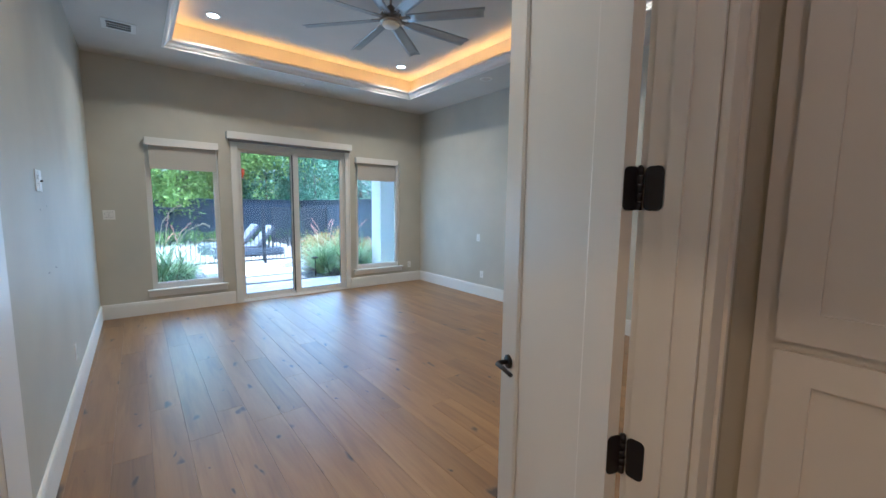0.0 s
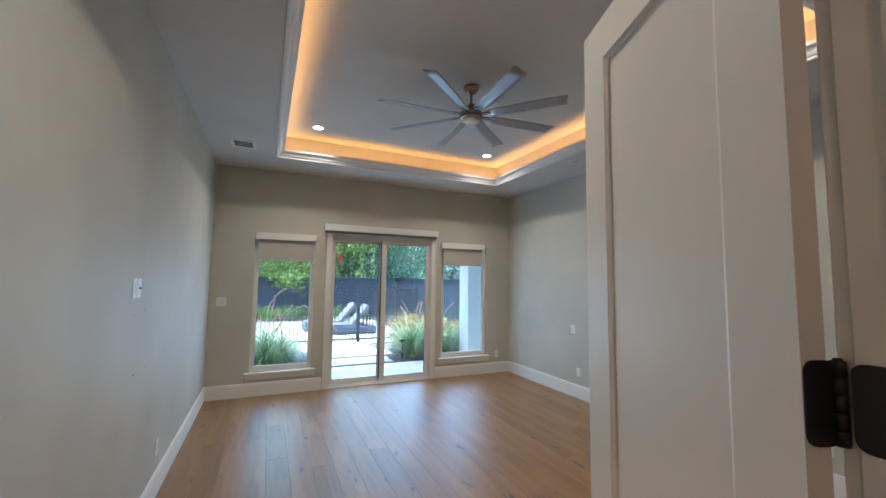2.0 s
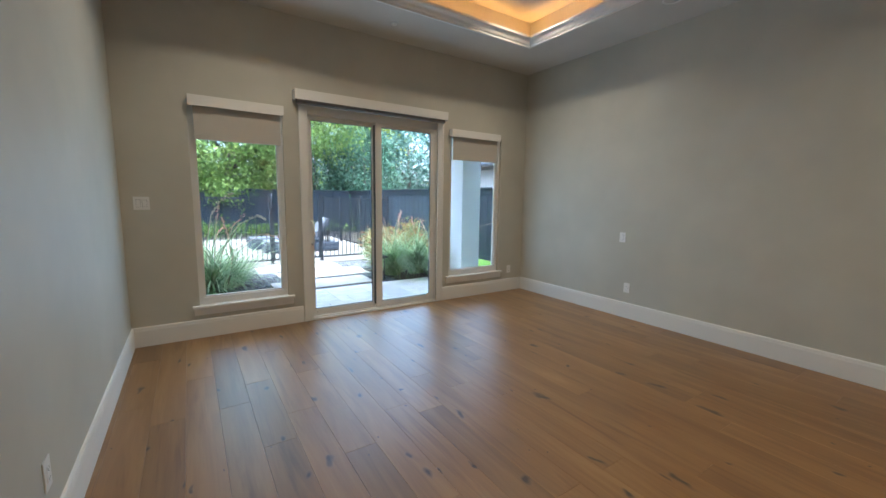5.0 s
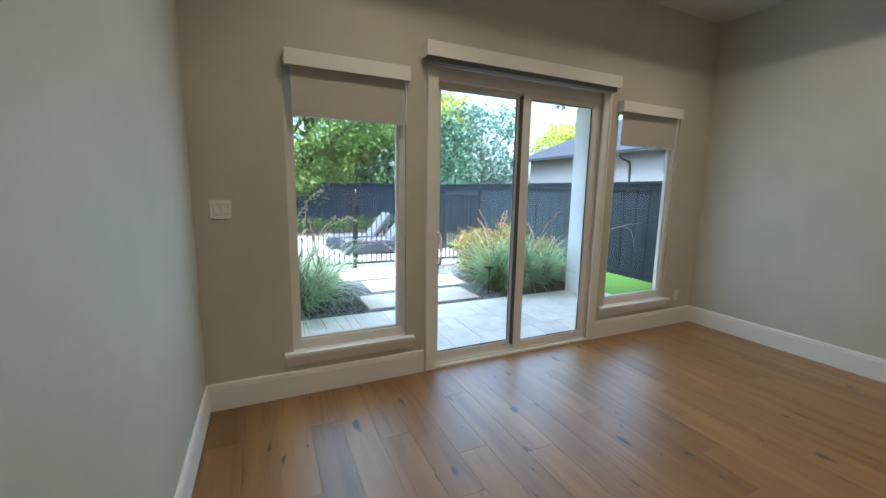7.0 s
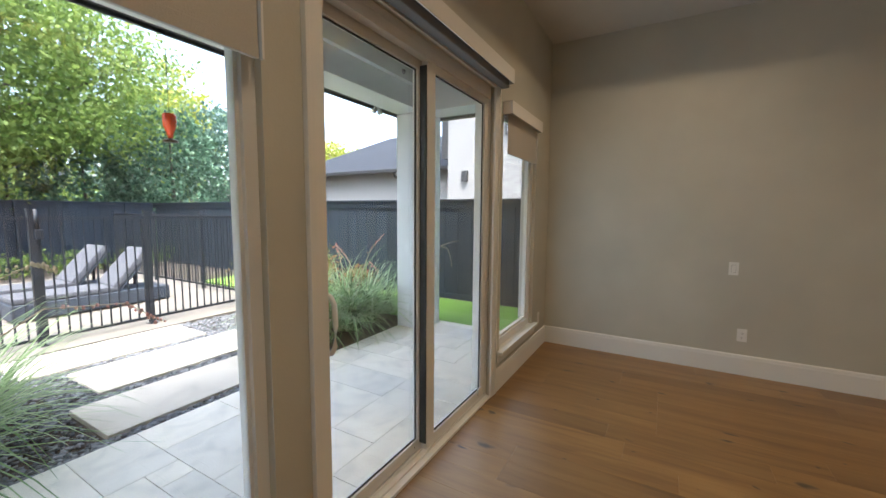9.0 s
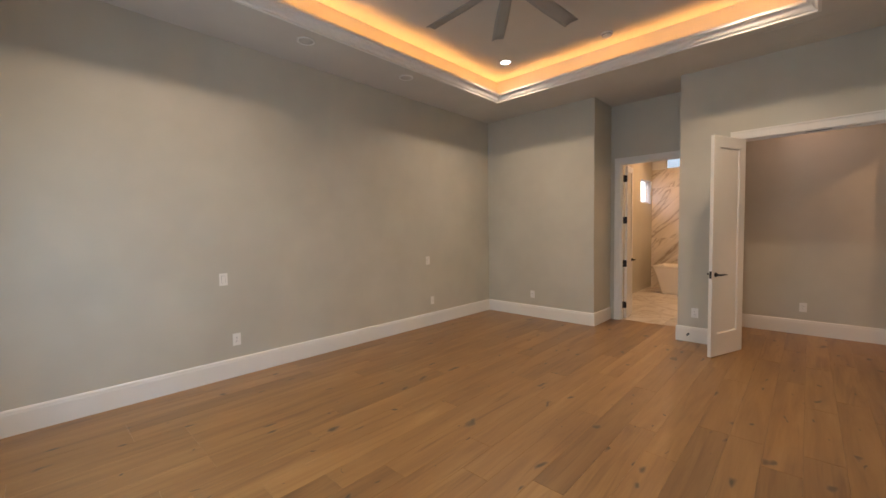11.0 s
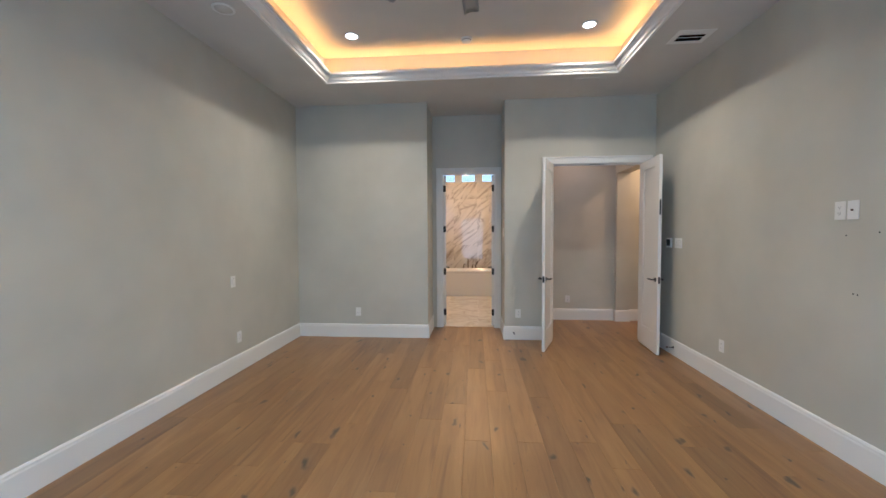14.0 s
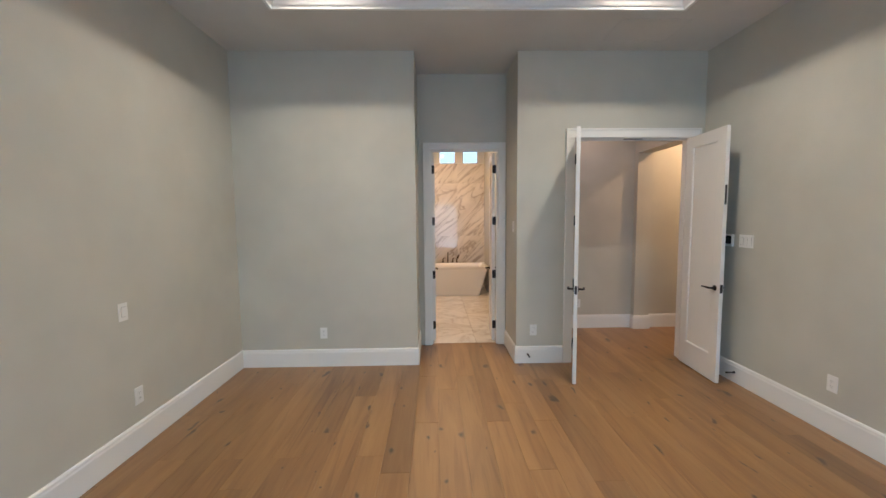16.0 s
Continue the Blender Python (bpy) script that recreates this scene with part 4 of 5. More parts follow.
for y in (3.73, 2.415):
    t = thing("ceiling_speaker", "round white in-ceiling speaker with perforated grille", "speaker", pose(4.48, y, H), "ceiling speakers")
    bm = bmesh.new()
    lathe(bm, [(0.088, -0.0005), (0.088, -0.006), (0.078, -0.009), (0.070, -0.008), (0.070, -0.0005)])
    part("rim", bm, TRIM, t, "", True)
    bm = bmesh.new()
    lathe(bm, [(0.0695, -0.001), (0.0695, -0.004), (0.03, -0.006), (0.004, -0.0065)])
    part("grille", bm, CEIL, t, "", True)
t = thing("motion_sensor", "small round white sensor on the ceiling border", "sensor", pose(2.53, 5.715, H))
bm = bmesh.new()
lathe(bm, [(0.035, -0.0005), (0.035, -0.008), (0.026, -0.012), (0.02, -0.022), (0.004, -0.026)])
part("housing", bm, PLATE, t, "", True)

t = thing("ceiling_vent", "square white ceiling register with fine dark slots", "vent", pose(0.40, 5.0, H))
# flat black backing stands in for the shaded depth of the duct
part("backing", boxes((-0.10, -0.10, -0.0025, 0.10, 0.10, -0.0005)), DUCT_SHADOW, t, "black sheet painted for the shade inside the duct")
part("frame", slab_wall('z', -0.007, 0.006, (-0.14, 0.14), (-0.14, 0.14), [(-0.10, 0.10, -0.10, 0.10)]), TRIM, t)
for k in range(11):
    part("slat", boxes((-0.0897 + k * 0.018 - 0.0016, -0.10, -0.005, -0.0897 + k * 0.018 + 0.0016, 0.10, -0.003)), TRIM, t)
for y1 in (-0.035, 0.035):
    part("divider", boxes((-0.10, y1 - 0.004, -0.007, 0.10, y1 + 0.004, -0.003)), TRIM, t)
t = thing("ceiling_vent", "white ceiling register with two open dark slots", "vent", pose(0.40, 1.6, H))
# here too a black sheet gives the duct's inner shade
part("backing", boxes((-0.12, -0.10, -0.0025, 0.12, 0.065, -0.0005)), DUCT_SHADOW, t, "black sheet painted for the shade inside the duct")
part("frame", slab_wall('z', -0.007, 0.006, (-0.165, 0.165), (-0.145, 0.11), [(-0.12, 0.12, -0.10, 0.065)]), TRIM, t)
part("divider", boxes((-0.12, -0.031, -0.006, 0.12, -0.024, -0.003)), TRIM, t)
for k in range(3):
    part("slat", boxes((-0.12, -0.0006, -0.0068, 0.12, 0.0006, 0.0068)), TRIM, t, at=pose(0, 0.031 + k * 0.0135, -0.005, 84, 0, 0))
# access panel in the ceiling border
t = thing("access_panel", "flush painted ceiling access panel", "access panel")
part("panel_frame", slab_wall('z', H - 0.003, 0.0028, (0.60, 1.24), (0.22, 0.66), [(0.612, 1.228, 0.232, 0.648)]), CEIL, t)
part("panel", boxes((0.616, 0.236, H - 0.0022, 1.224, 0.644, H - 0.0002)), CEIL, t)


# ---- wall plates ----


def plate(name, label, at, w, h, kind, gangs=1):
    """Cover plate in local x (across), z (up), y (out of the wall)."""
    t = thing(name, label, "outlet" if kind == "outlet" else "switch" if kind == "switch" else "wall plate", at)
    part("cover", boxes((-w / 2, 0.0005, -h / 2, w / 2, 0.006, h / 2), bevel=0.002), PLATE, t)
    for g in range(gangs):
        x = (g - (gangs - 1) / 2) * 0.046
        if kind == "outlet":
            for z in (-0.0195, 0.0195):
                o = part("receptacle", boxes((x - 0.0165, 0.006, z - 0.014, x + 0.0165, 0.0085, z + 0.014), bevel=0.002), PLATE, t)
                part("slot", boxes((x - 0.008, 0.0085, z - 0.002, x - 0.0055, 0.009, z + 0.007), (x + 0.0055, 0.0085, z - 0.002, x + 0.008, 0.009, z + 0.007), (x - 0.002, 0.0085, z - 0.0095, x + 0.002, 0.009, z - 0.006)), RUBBER, o, "dark slots")
        elif kind == "switch":
            part("gap", boxes((x - 0.018, 0.006, -0.0345, x + 0.018, 0.0064, 0.0345)), GREYP, t, "shadow gap around the rocker")
            part("rocker", boxes((x - 0.0165, 0.006, -0.033, x + 0.0165, 0.0095, 0.033), bevel=0.0015), PLATE, t)
        elif kind == "cable":
            bm = bmesh.new()
            cyl(bm, (x, 0.006, 0), (x, 0.016, 0), 0.006, n=10)
            part("jack", bm, BRONZE, t, "brass coaxial jack", True)
    return t


def on_left(y, z):
    return pose(0, y, z, 0, 0, -90)


def on_right(y, z):
    return pose(W, y, z, 0, 0, 90)


def on_back(x, z, y=0.0):
    return pose(x, y, z)


def on_window(x, z):
    return pose(x, D, z, 0, 0, 180)


PW, PH = 0.076, 0.122
for y in (3.568, 1.49):
    plate("outlet", "white duplex outlet above the baseboard", on_left(y, 0.378), PW, PH, "outlet")
for y in (4.295, 1.47):
    plate("outlet", "white duplex outlet above the baseboard", on_right(y, 0.378), PW, PH, "outlet")
for y in (4.396, 1.556):
    plate("light_switch", "white single rocker switch beside the bed place", on_right(y, 1.0), PW, PH, "switch")
for x in (4.135, 1.831):
    plate("outlet", "white duplex outlet above the baseboard", on_back(x, 0.372), PW, PH, "outlet")
plate("outlet", "white duplex outlet on hall wall", on_back(0.842, 0.361, -1.33), PW, PH, "outlet")
plate("outlet", "white duplex outlet beside the narrow window", on_window(4.76, 0.345), PW, PH, "outlet")
plate("light_switch", "white double rocker switch beside the window", on_window(0.155, 1.368), 0.122, PH, "switch", 2)
plate("light_switch", "white triple rocker switch behind the open door", on_left(0.635, 1.375), 0.165, PH, "switch", 3)
plate("outlet", "white duplex outlet at television height", on_left(2.695, 1.645), PW, PH, "outlet")
plate("cable_plate", "white cable plate with a jack at television height", on_left(2.785, 1.645), PW, PH, "cable")
t = thing("thermostat", "white thermostat with dark screen behind the door", "thermostat", on_left(0.43, 1.375))
part("housing", boxes((-0.06, 0.0005, -0.06, 0.06, 0.022, 0.06), bevel=0.006), PLATE, t)
part("display", boxes((-0.045, 0.022, -0.035, 0.045, 0.0232, 0.045), bevel=0.002), SCREEN, t, "dark glossy display")
plate("light_switch", "grey rocker switch inside the bathroom recess", pose(NX0, -0.173, 1.514, 0, 0, -90), PW, PH, "switch")
# old screw holes under the television plates
for k, (y, z) in enumerate(((2.80, 1.103), (2.83, 1.10), (3.06, 1.107), (3.095, 1.10), (2.74, 1.48), (2.95, 1.50))):
    bm = bmesh.new()
    cyl(bm, (0.0003, y, z), (0.0012, y, z), 0.006, 0.004, 8)
    tagged(part("screw_hole", bm, RUBBER), "small dark screw hole in the wall", "wall hole", "mounting holes")
# spring door stops on the baseboards
for nm, at in (("door_stop", pose(0.017, 0.593, 0.10, 0, 0, -90)), ("door_stop", pose(1.893, 0.017, 0.10))):
    t = thing(nm, "black spring door stop on the baseboard", "door stop", at)
    bm = bmesh.new()
    cyl(bm, (0, 0, 0), (0, 0.008, 0), 0.012, 0.009, 14)
    part("base", bm, BLACK, t, "", True)
    bm = bmesh.new()
    pts = [(0.0055 * math.cos(k * 0.9), 0.008 + k * 0.0009, 0.0055 * math.sin(k * 0.9)) for k in range(70)]
    tube(bm, pts, 0.0016, 5)
    part("spring", bm, BLACK, t, "", True)
    bm = bmesh.new()
    cyl(bm, (0, 0.071, 0), (0, 0.085, 0), 0.009, 0.008, 14)
    part("tip", bm, RUBBER, t, "", True)

mat_slat = mat("grey_blind", (0.42, 0.46, 0.50), 0.6)
TWIG_A = [(5.6, 8.7, GZ), (5.75, 8.6, 0.5), (6.0, 8.4, 0.85), (6.4, 8.28, 0.95), (6.77, 8.21, 1.0)]
TWIG_B = [(6.3, 8.3, 0.925), (6.5, 8.27, 0.86), (6.57, 8.25, 0.68), (6.6, 8.25, 0.54)]
# ---- outside: ground, patio roof, walks ----
solid("ground", slab_wall('z', GZ - 0.25, 0.21, (-400, 400), (-300, 500)), SOIL, "dark planting soil reaching to the horizon", "ground")
solid("lawn", slab_wall('z', GZ - 0.05, 0.045, (5.62, 7.0), (5.2, 14.5)), TURF, "bright green lawn strip along the fence", "lawn")
solid("wall_facade", slab_wall('y', D + 0.15, 0.012, (-6, 9), (GZ - 0.1, 4.2), [(LX0 - 0.02, LX1 + 0.02, LZ0 - 0.02, LZ1 + 0.02), (SX0 - 0.02, SX1 + 0.02, GZ - 0.1, SH + 0.02), (RX0 - 0.02, RX1 + 0.02, LZ0 - 0.02, LZ1 + 0.02)]), STUCCO, "white stucco outer wall of the house", "wall")
solid("pool_deck", slab_wall('z', GZ - 0.06, 0.06, (-7, 5.35), (11.12, 17.6)), DECK, "pale concrete pool deck", "pavement")

PX, PY = 5.06, 7.86
col = thing("patio_column", "square white stucco patio column with plain base", "column", pose(PX, PY, GZ))
part("shaft", boxes((0, 0, 0.0, 0.45, 0.45, 3.0), bevel=0.012), STUCCO, col)
roof = thing("patio_roof", "white stucco beams and soffit of the covered patio", "roof", kind="structure")
part("beam", boxes((-6, PY + 0.03, 2.85, PX, PY + 0.42, 3.35), bevel=0.01), STUCCO, roof)
part("beam", boxes((PX + 0.03, D + 0.165, 2.85, PX + 0.42, PY + 0.42, 3.35), bevel=0.01), STUCCO, roof)
part("ledge", boxes((-6, PY - 0.03, 3.12, PX, PY + 0.03, 3.35), bevel=0.006), STUCCO, roof)
part("soffit", slab_wall('z', 3.35, 0.08, (-6, 6.2), (D + 0.165, 8.75)), STUCCO, roof)
for k in range(13):
    y = D + 0.26 + k * 0.112
    part("soffit_board", boxes((-6, y, 3.33, PX + 0.03, y + 0.108, 3.348)), SOFFIT, roof, "dark stained wooden soffit board")
part("eave", boxes((-6, PY + 0.42, 2.98, 6.2, 8.7, 3.06)), GUTTER, roof, "dark eave soffit")
part("gutter", boxes((-6, 8.62, 2.98, 6.2, 8.75, 3.14), (6.1, D + 0.165, 2.98, 6.2, 8.62, 3.14), (PX + 0.42, D + 0.165, 3.0, 6.1, 8.62, 3.06), bevel=0.01), GUTTER, roof, "dark metal gutter")
t = thing("security_light", "white twin security light under the eave", "outdoor light", pose(4.95, 8.55, 2.98))
bm = bmesh.new()
cyl(bm, (0, 0, 0), (0, 0, -0.025), 0.055, n=18)
part("base", bm, PLATE, t, "", True)
for s in (-1, 1):
    bm = bmesh.new()
    cyl(bm, (s * 0.03, 0, -0.03), (s * 0.07, 0.02, -0.09), 0.02, 0.04, 14)
    part("lamp_head", bm, PLATE, t, "", True)
t = thing("security_camera", "small dark ball sensor on the beam", "sensor", pose(4.55, PY - 0.03, 3.2))
bm = bmesh.new()
bmesh.ops.create_uvsphere(bm, u_segments=14, v_segments=8, radius=0.03)
part("ball", bm, GREYP, t, "", True)
bm = bmesh.new()
cyl(bm, (0, 0.03, 0), (0, 0.0, 0), 0.02, n=12)
part("mount", bm, GREYP, t)

# stepping slabs
for x0, x1, y0, y1 in ((1.69, 3.46, 8.44, 9.17), (1.95, 3.72, 9.34, 10.12), (1.66, 3.42, 10.29, 11.05)):
    tagged(part("stepping_slab", boxes((x0, y0, GZ - 0.08, x1, y1, GZ + 0.005), bevel=0.008), SLAB), "cream limestone stepping slab set in dark pebbles", "stepping stone", "stepping slabs")

# dark pebbles between slabs and beds
PEBS = [(0.0, 1.66, 8.33, 11.1, 4700), (1.66, 3.7, 9.17, 9.34, 900), (1.66, 3.9, 10.12, 10.29, 900), (1.5, 3.6, 11.05, 11.12, 300), (3.42, 4.4, 9.9, 11.1, 1500), (3.46, 3.9, 8.38, 9.5, 900),
        (1.0, 3.9, 8.32, 8.44, 1000), (1.66, 1.95, 9.17, 10.3, 500)]


def pebbles():
    prng = np.random.default_rng(3)
    bm = bmesh.new()
    bmesh.ops.create_icosphere(bm, subdivisions=1, radius=1.0)
    bv = np.array([v.co[:] for v in bm.verts])
    bf = np.array([[v.index for v in f.verts] for f in bm.faces])
    bm.free()
    vs, fs, n = [], [], 0
    for x0, x1, y0, y1, cnt in PEBS:
        for _ in range(cnt):
            s = prng.uniform(0.011, 0.024)
            sc = np.array([s * prng.uniform(0.8, 1.5), s, s * prng.uniform(0.4, 0.7)])
            a = prng.uniform(0, 6.28)
            r = np.array([[math.cos(a), -math.sin(a), 0], [math.sin(a), math.cos(a), 0], [0, 0, 1]])
            vs.append((bv * sc) @ r.T + (prng.uniform(x0, x1), prng.uniform(y0, y1), GZ - 0.035 + s * 0.6))
            fs.append(bf + n)
            n += len(bv)
    me = bpy.data.meshes.new("pebbles")
    me.from_pydata(np.concatenate(vs).tolist(), [], np.concatenate(fs).tolist())
    me.materials.append(PEBBLE)
    for f in me.polygons:
        f.use_smooth = True
    return tagged(new("pebbles", me), "dark grey river pebbles around the slabs", "pebbles", kind="stuff")


pebbles()

# ---- fences ----


def picket_run(t, x0, x1, y, pm, gap=0.105, low=0.09):
    n = int((x1 - x0) / gap)
    for k in range(1, n):
        ob = new("picket", pm)
        ob.parent = t
        ob.location = (x0 + (x1 - x0) * k / n, y, GZ)


FY, FTOP = 11.47, 1.58
pm = mesh_of(boxes((-0.008, -0.008, 0.09, 0.008, 0.008, FTOP - 0.02)), "picket", IRON)
pfence = thing("pool_fence", "black metal picket pool fence", "fence")
POSTS = [-6.2, -4.2, -2.2, -0.1, 2.12, 3.29, 5.12]
for x in POSTS:
    bm = boxes((x - 0.032, FY - 0.032, GZ, x + 0.032, FY + 0.032, GZ + FTOP + 0.06), (x - 0.038, FY - 0.038, GZ + FTOP + 0.06, x + 0.038, FY + 0.038, GZ + FTOP + 0.08), (x - 0.055, FY - 0.055, GZ, x + 0.055, FY + 0.055, GZ + 0.012), bevel=0.003)
    part("post", bm, IRON, pfence)
for a, b in zip(POSTS, POSTS[1:]):
    if a == 2.12:
        continue
    for z in (0.09, FTOP - 0.03):
        part("rail", boxes((a + 0.032, FY - 0.016, GZ + z - 0.018, b - 0.032, FY + 0.016, GZ + z + 0.018)), IRON, pfence)
    picket_run(pfence, a, b, FY, pm)
# the fence turns back at its end
for z in (0.09, FTOP - 0.03):
    part("rail", boxes((5.104, FY + 0.032, GZ + z - 0.018, 5.136, 17.4, GZ + z + 0.018)), IRON, pfence)
for k in range(3):
    y = FY + 2.0 * (k + 1)
    part("post", boxes((5.088, y - 0.032, GZ, 5.152, y + 0.032, GZ + FTOP + 0.06), bevel=0.003), IRON, pfence)
for k in range(54):
    ob = new("picket", pm)
    ob.parent = pfence
    ob.location = (5.12, FY + 0.11 * (k + 1), GZ)
gate = thing("pool_gate", "black metal picket gate, closed, with latch box", "gate")
for x in (2.17, 3.24):
    part("gate_post", boxes((x - 0.018, FY - 0.018, GZ + 0.07, x + 0.018, FY + 0.018, GZ + FTOP - 0.01)), IRON, gate)
for z in (0.09, FTOP - 0.03):
    part("gate_rail", boxes((2.188, FY - 0.018, GZ + z - 0.018, 3.222, FY + 0.018, GZ + z + 0.018)), IRON, gate)
picket_run(gate, 2.17, 3.24, FY, pm)
part("latch_box", boxes((2.13, FY - 0.07, GZ + 1.30, 2.21, FY - 0.02, GZ + 1.42), bevel=0.012), IRON, gate, "black magnetic latch")
bm = bmesh.new()
cyl(bm, (2.15, FY - 0.05, GZ + 1.42), (2.15, FY - 0.05, GZ + 1.66), 0.018, n=12)
part("latch_rod", bm, IRON, gate, "", True)

bfence = thing("board_fence", "dark stained board privacy fence with cap", "fence")
bmA = mesh_of(boxes((-0.009, 0.0015, 0.02, 0.009, 0.1385, 1.80), bevel=0.002), "board", FENCE)
for k in range(105):
    ob = new("board", bmA)
    ob.parent = bfence
    ob.location = (7.05 + (0.006 if k % 2 else 0), 5.0 + k * 0.14, GZ)
part("cap", boxes((6.985, 5.0, GZ + 1.86, 7.115, 19.8, GZ + 1.90)), FENCE, bfence)
part("trim_board", boxes((7.015, 5.0, GZ + 1.74, 7.04, 19.8, GZ + 1.86)), FENCE, bfence)
part("kick_board", boxes((7.02, 5.0, GZ, 7.04, 19.8, GZ + 0.10)), FENCE, bfence)
rfence = thing("rear_fence", "dark stained board fence behind the pool", "fence")
bmB = mesh_of(boxes((0.0015, -0.009, 0.02, 0.1385, 0.009, 1.80), bevel=0.002), "board", FENCE)
for k in range(150):
    ob = new("board", bmB)
    ob.parent = rfence
    ob.location = (-14.0 + k * 0.14, 19.8 + (0.006 if k % 2 else 0), GZ)
part("cap", boxes((-14, 19.735, GZ + 1.86, 7.05, 19.865, GZ + 1.90)), FENCE, rfence)
part("trim_board", boxes((-14, 19.77, GZ + 1.74, 7.0, 19.79, GZ + 1.86)), FENCE, rfence)
for k in range(9):
    part("post", boxes((-13 + k * 2.4, 19.69, GZ, -12.9 + k * 2.4, 19.77, GZ + 1.86)), FENCE, rfence)

# ---- loungers ----


def lounger():
    t = thing("sun_lounger", "dark woven sun lounger with raised grey cushion", "lounger", pose(2.2, 13.0, GZ), "sun loungers")
    part("base", boxes((0, 0, 0.03, 2.05, 0.72, 0.27), bevel=0.02), WICKER, t)
    for x in (0.05, 1.95):
        for y in (0.05, 0.62):
            part("foot", boxes((x, y, 0, x + 0.05, y + 0.05, 0.03)), BLACK, t)
    part("seat_cushion", boxes((0.02, 0.02, 0.27, 1.30, 0.70, 0.36), bevel=0.03), FABRIC, t, "grey seat cushion")
    m = pose(1.28, 0, 0.29, 0, -50, 0)
    bb = part("back_cushion", boxes((0.0, 0.02, 0.0, 0.82, 0.70, 0.12), bevel=0.035), FABRIC, t, "grey back cushion", at=m)
    part("back_frame", boxes((0.0, 0.03, -0.035, 0.80, 0.69, -0.002), bevel=0.008), WICKER, t, at=m)
    part("prop", boxes((1.72, 0.1, 0.27, 1.76, 0.14, 0.62), (1.72, 0.58, 0.27, 1.76, 0.62, 0.62)), BLACK, t)
    return t


lg = lounger()
copy_thing(lg, pose(2.0, 14.05, GZ, 0, 0, 3))

# ---- plants ----


def leaves_mesh(name, centres, size, mats, aspect=0.5, seed=1, tilt=1.0):
    """Many small leaf blades, each a folded pair of triangles, at the centres given."""
    g = np.random.default_rng(seed)
    n = len(centres)
    d = g.normal(size=(n, 3))
    d[:, 2] -= 0.4 * tilt
    d /= np.linalg.norm(d, axis=1)[:, None]
    e = np.cross(d, g.normal(size=(n, 3)))
    e /= np.linalg.norm(e, axis=1)[:, None]
    s = (size * g.uniform(0.6, 1.35, n))[:, None]
    c = np.asarray(centres)
    a0 = c - d * s * 0.5
    a1 = c + e * s * aspect * 0.5
    a2 = c + d * s * 0.5
    a3 = c - e * s * aspect * 0.5
    v = np.stack([a0, a1, a2, a3], 1).reshape(-1, 3)
    f = np.arange(4 * n).reshape(-1, 4)
    me = bpy.data.meshes.new(name)
    me.from_pydata(v.tolist(), [], f.tolist())
    me.materials.append(mats)
    return me


def clumps(seed, centre, radii, n_clump, n_leaf, spread, hollow=0.35, floor_z=None):
    g = np.random.default_rng(seed)
    d = g.normal(size=(n_clump, 3))
    d /= np.linalg.norm(d, axis=1)[:, None]
    r = g.uniform(hollow, 1.0, n_clump) ** 0.6
    wob = 1 + 0.18 * np.sin(d[:, 0] * 5 + seed) * np.cos(d[:, 2] * 4)
    c = np.asarray(centre) + d * (r * wob)[:, None] * np.asarray(radii)
    sp = spread * g.uniform(0.5, 1.3, n_clump)
    p = np.repeat(c, n_leaf, 0) + g.normal(size=(n_clump * n_leaf, 3)) * np.repeat(sp, n_leaf)[:, None] * (1, 1, 0.7)
    if floor_z is not None:
        p = p[p[:, 2] > floor_z]
    return p, c


def tree(name, label, base, height, crown_c, radii, n_clump, n_leaf, spread, size, leaf, trunk_r, seed, limbs=9, lean=(0, 0)):
    t = thing(name, label, "tree", pose(*base))
    g = random.Random(seed)
    p, c = clumps(seed, crown_c, radii, n_clump, n_leaf, spread)
    ob = new("crown", leaves_mesh("crown", p, size, leaf, 0.55, seed))
    ob.parent = t
    fork = Vector((lean[0] * 0.35, lean[1] * 0.35, height * 0.30))
    bm = bmesh.new()
    tube(bm, [(0, 0, -0.1), (lean[0] * 0.1, lean[1] * 0.1, height * 0.1), fork, (lean[0] * 0.7, lean[1] * 0.7, height * 0.55), (lean[0], lean[1], height * 0.8)],
         [trunk_r * 1.35, trunk_r, trunk_r * 0.85, trunk_r * 0.5, trunk_r * 0.15], 10)
    part("trunk", bm, BARK, t, "", True)
    for k in range(limbs):
        e = Vector(c[(k * 37) % len(c)])
        s = fork.lerp(Vector((lean[0] * 0.7, lean[1] * 0.7, height * 0.55)), g.random() * 0.9)
        mid = s.lerp(e, 0.5) + Vector((g.uniform(-0.3, 0.3), g.uniform(-0.3, 0.3), g.uniform(-0.1, 0.4)))
        bm = bmesh.new()
        tube(bm, [s, s.lerp(mid, 0.5) + Vector((0, 0, 0.1)), mid, e], [trunk_r * 0.45, trunk_r * 0.34, trunk_r * 0.22, trunk_r * 0.06], 7)
        part("limb", bm, BARK, t, "", True)
    return t


tree("shade_tree", "spreading shade tree with light green leaves", (1.95, 21.2, GZ), 9.5, (-0.4, -0.5, 5.6), (6.3, 3.6, 3.9), 760, 105, 0.46, 0.145, L_OAK, 0.27, 11, 16, (0.7, 0.1))
tree("shade_tree", "tall shade tree behind the pool fence", (-9.0, 21.5, GZ), 9.0, (0.0, 0.0, 6.0), (5.0, 3.4, 3.8), 300, 60, 0.46, 0.16, L_OAK, 0.22, 12, 10)


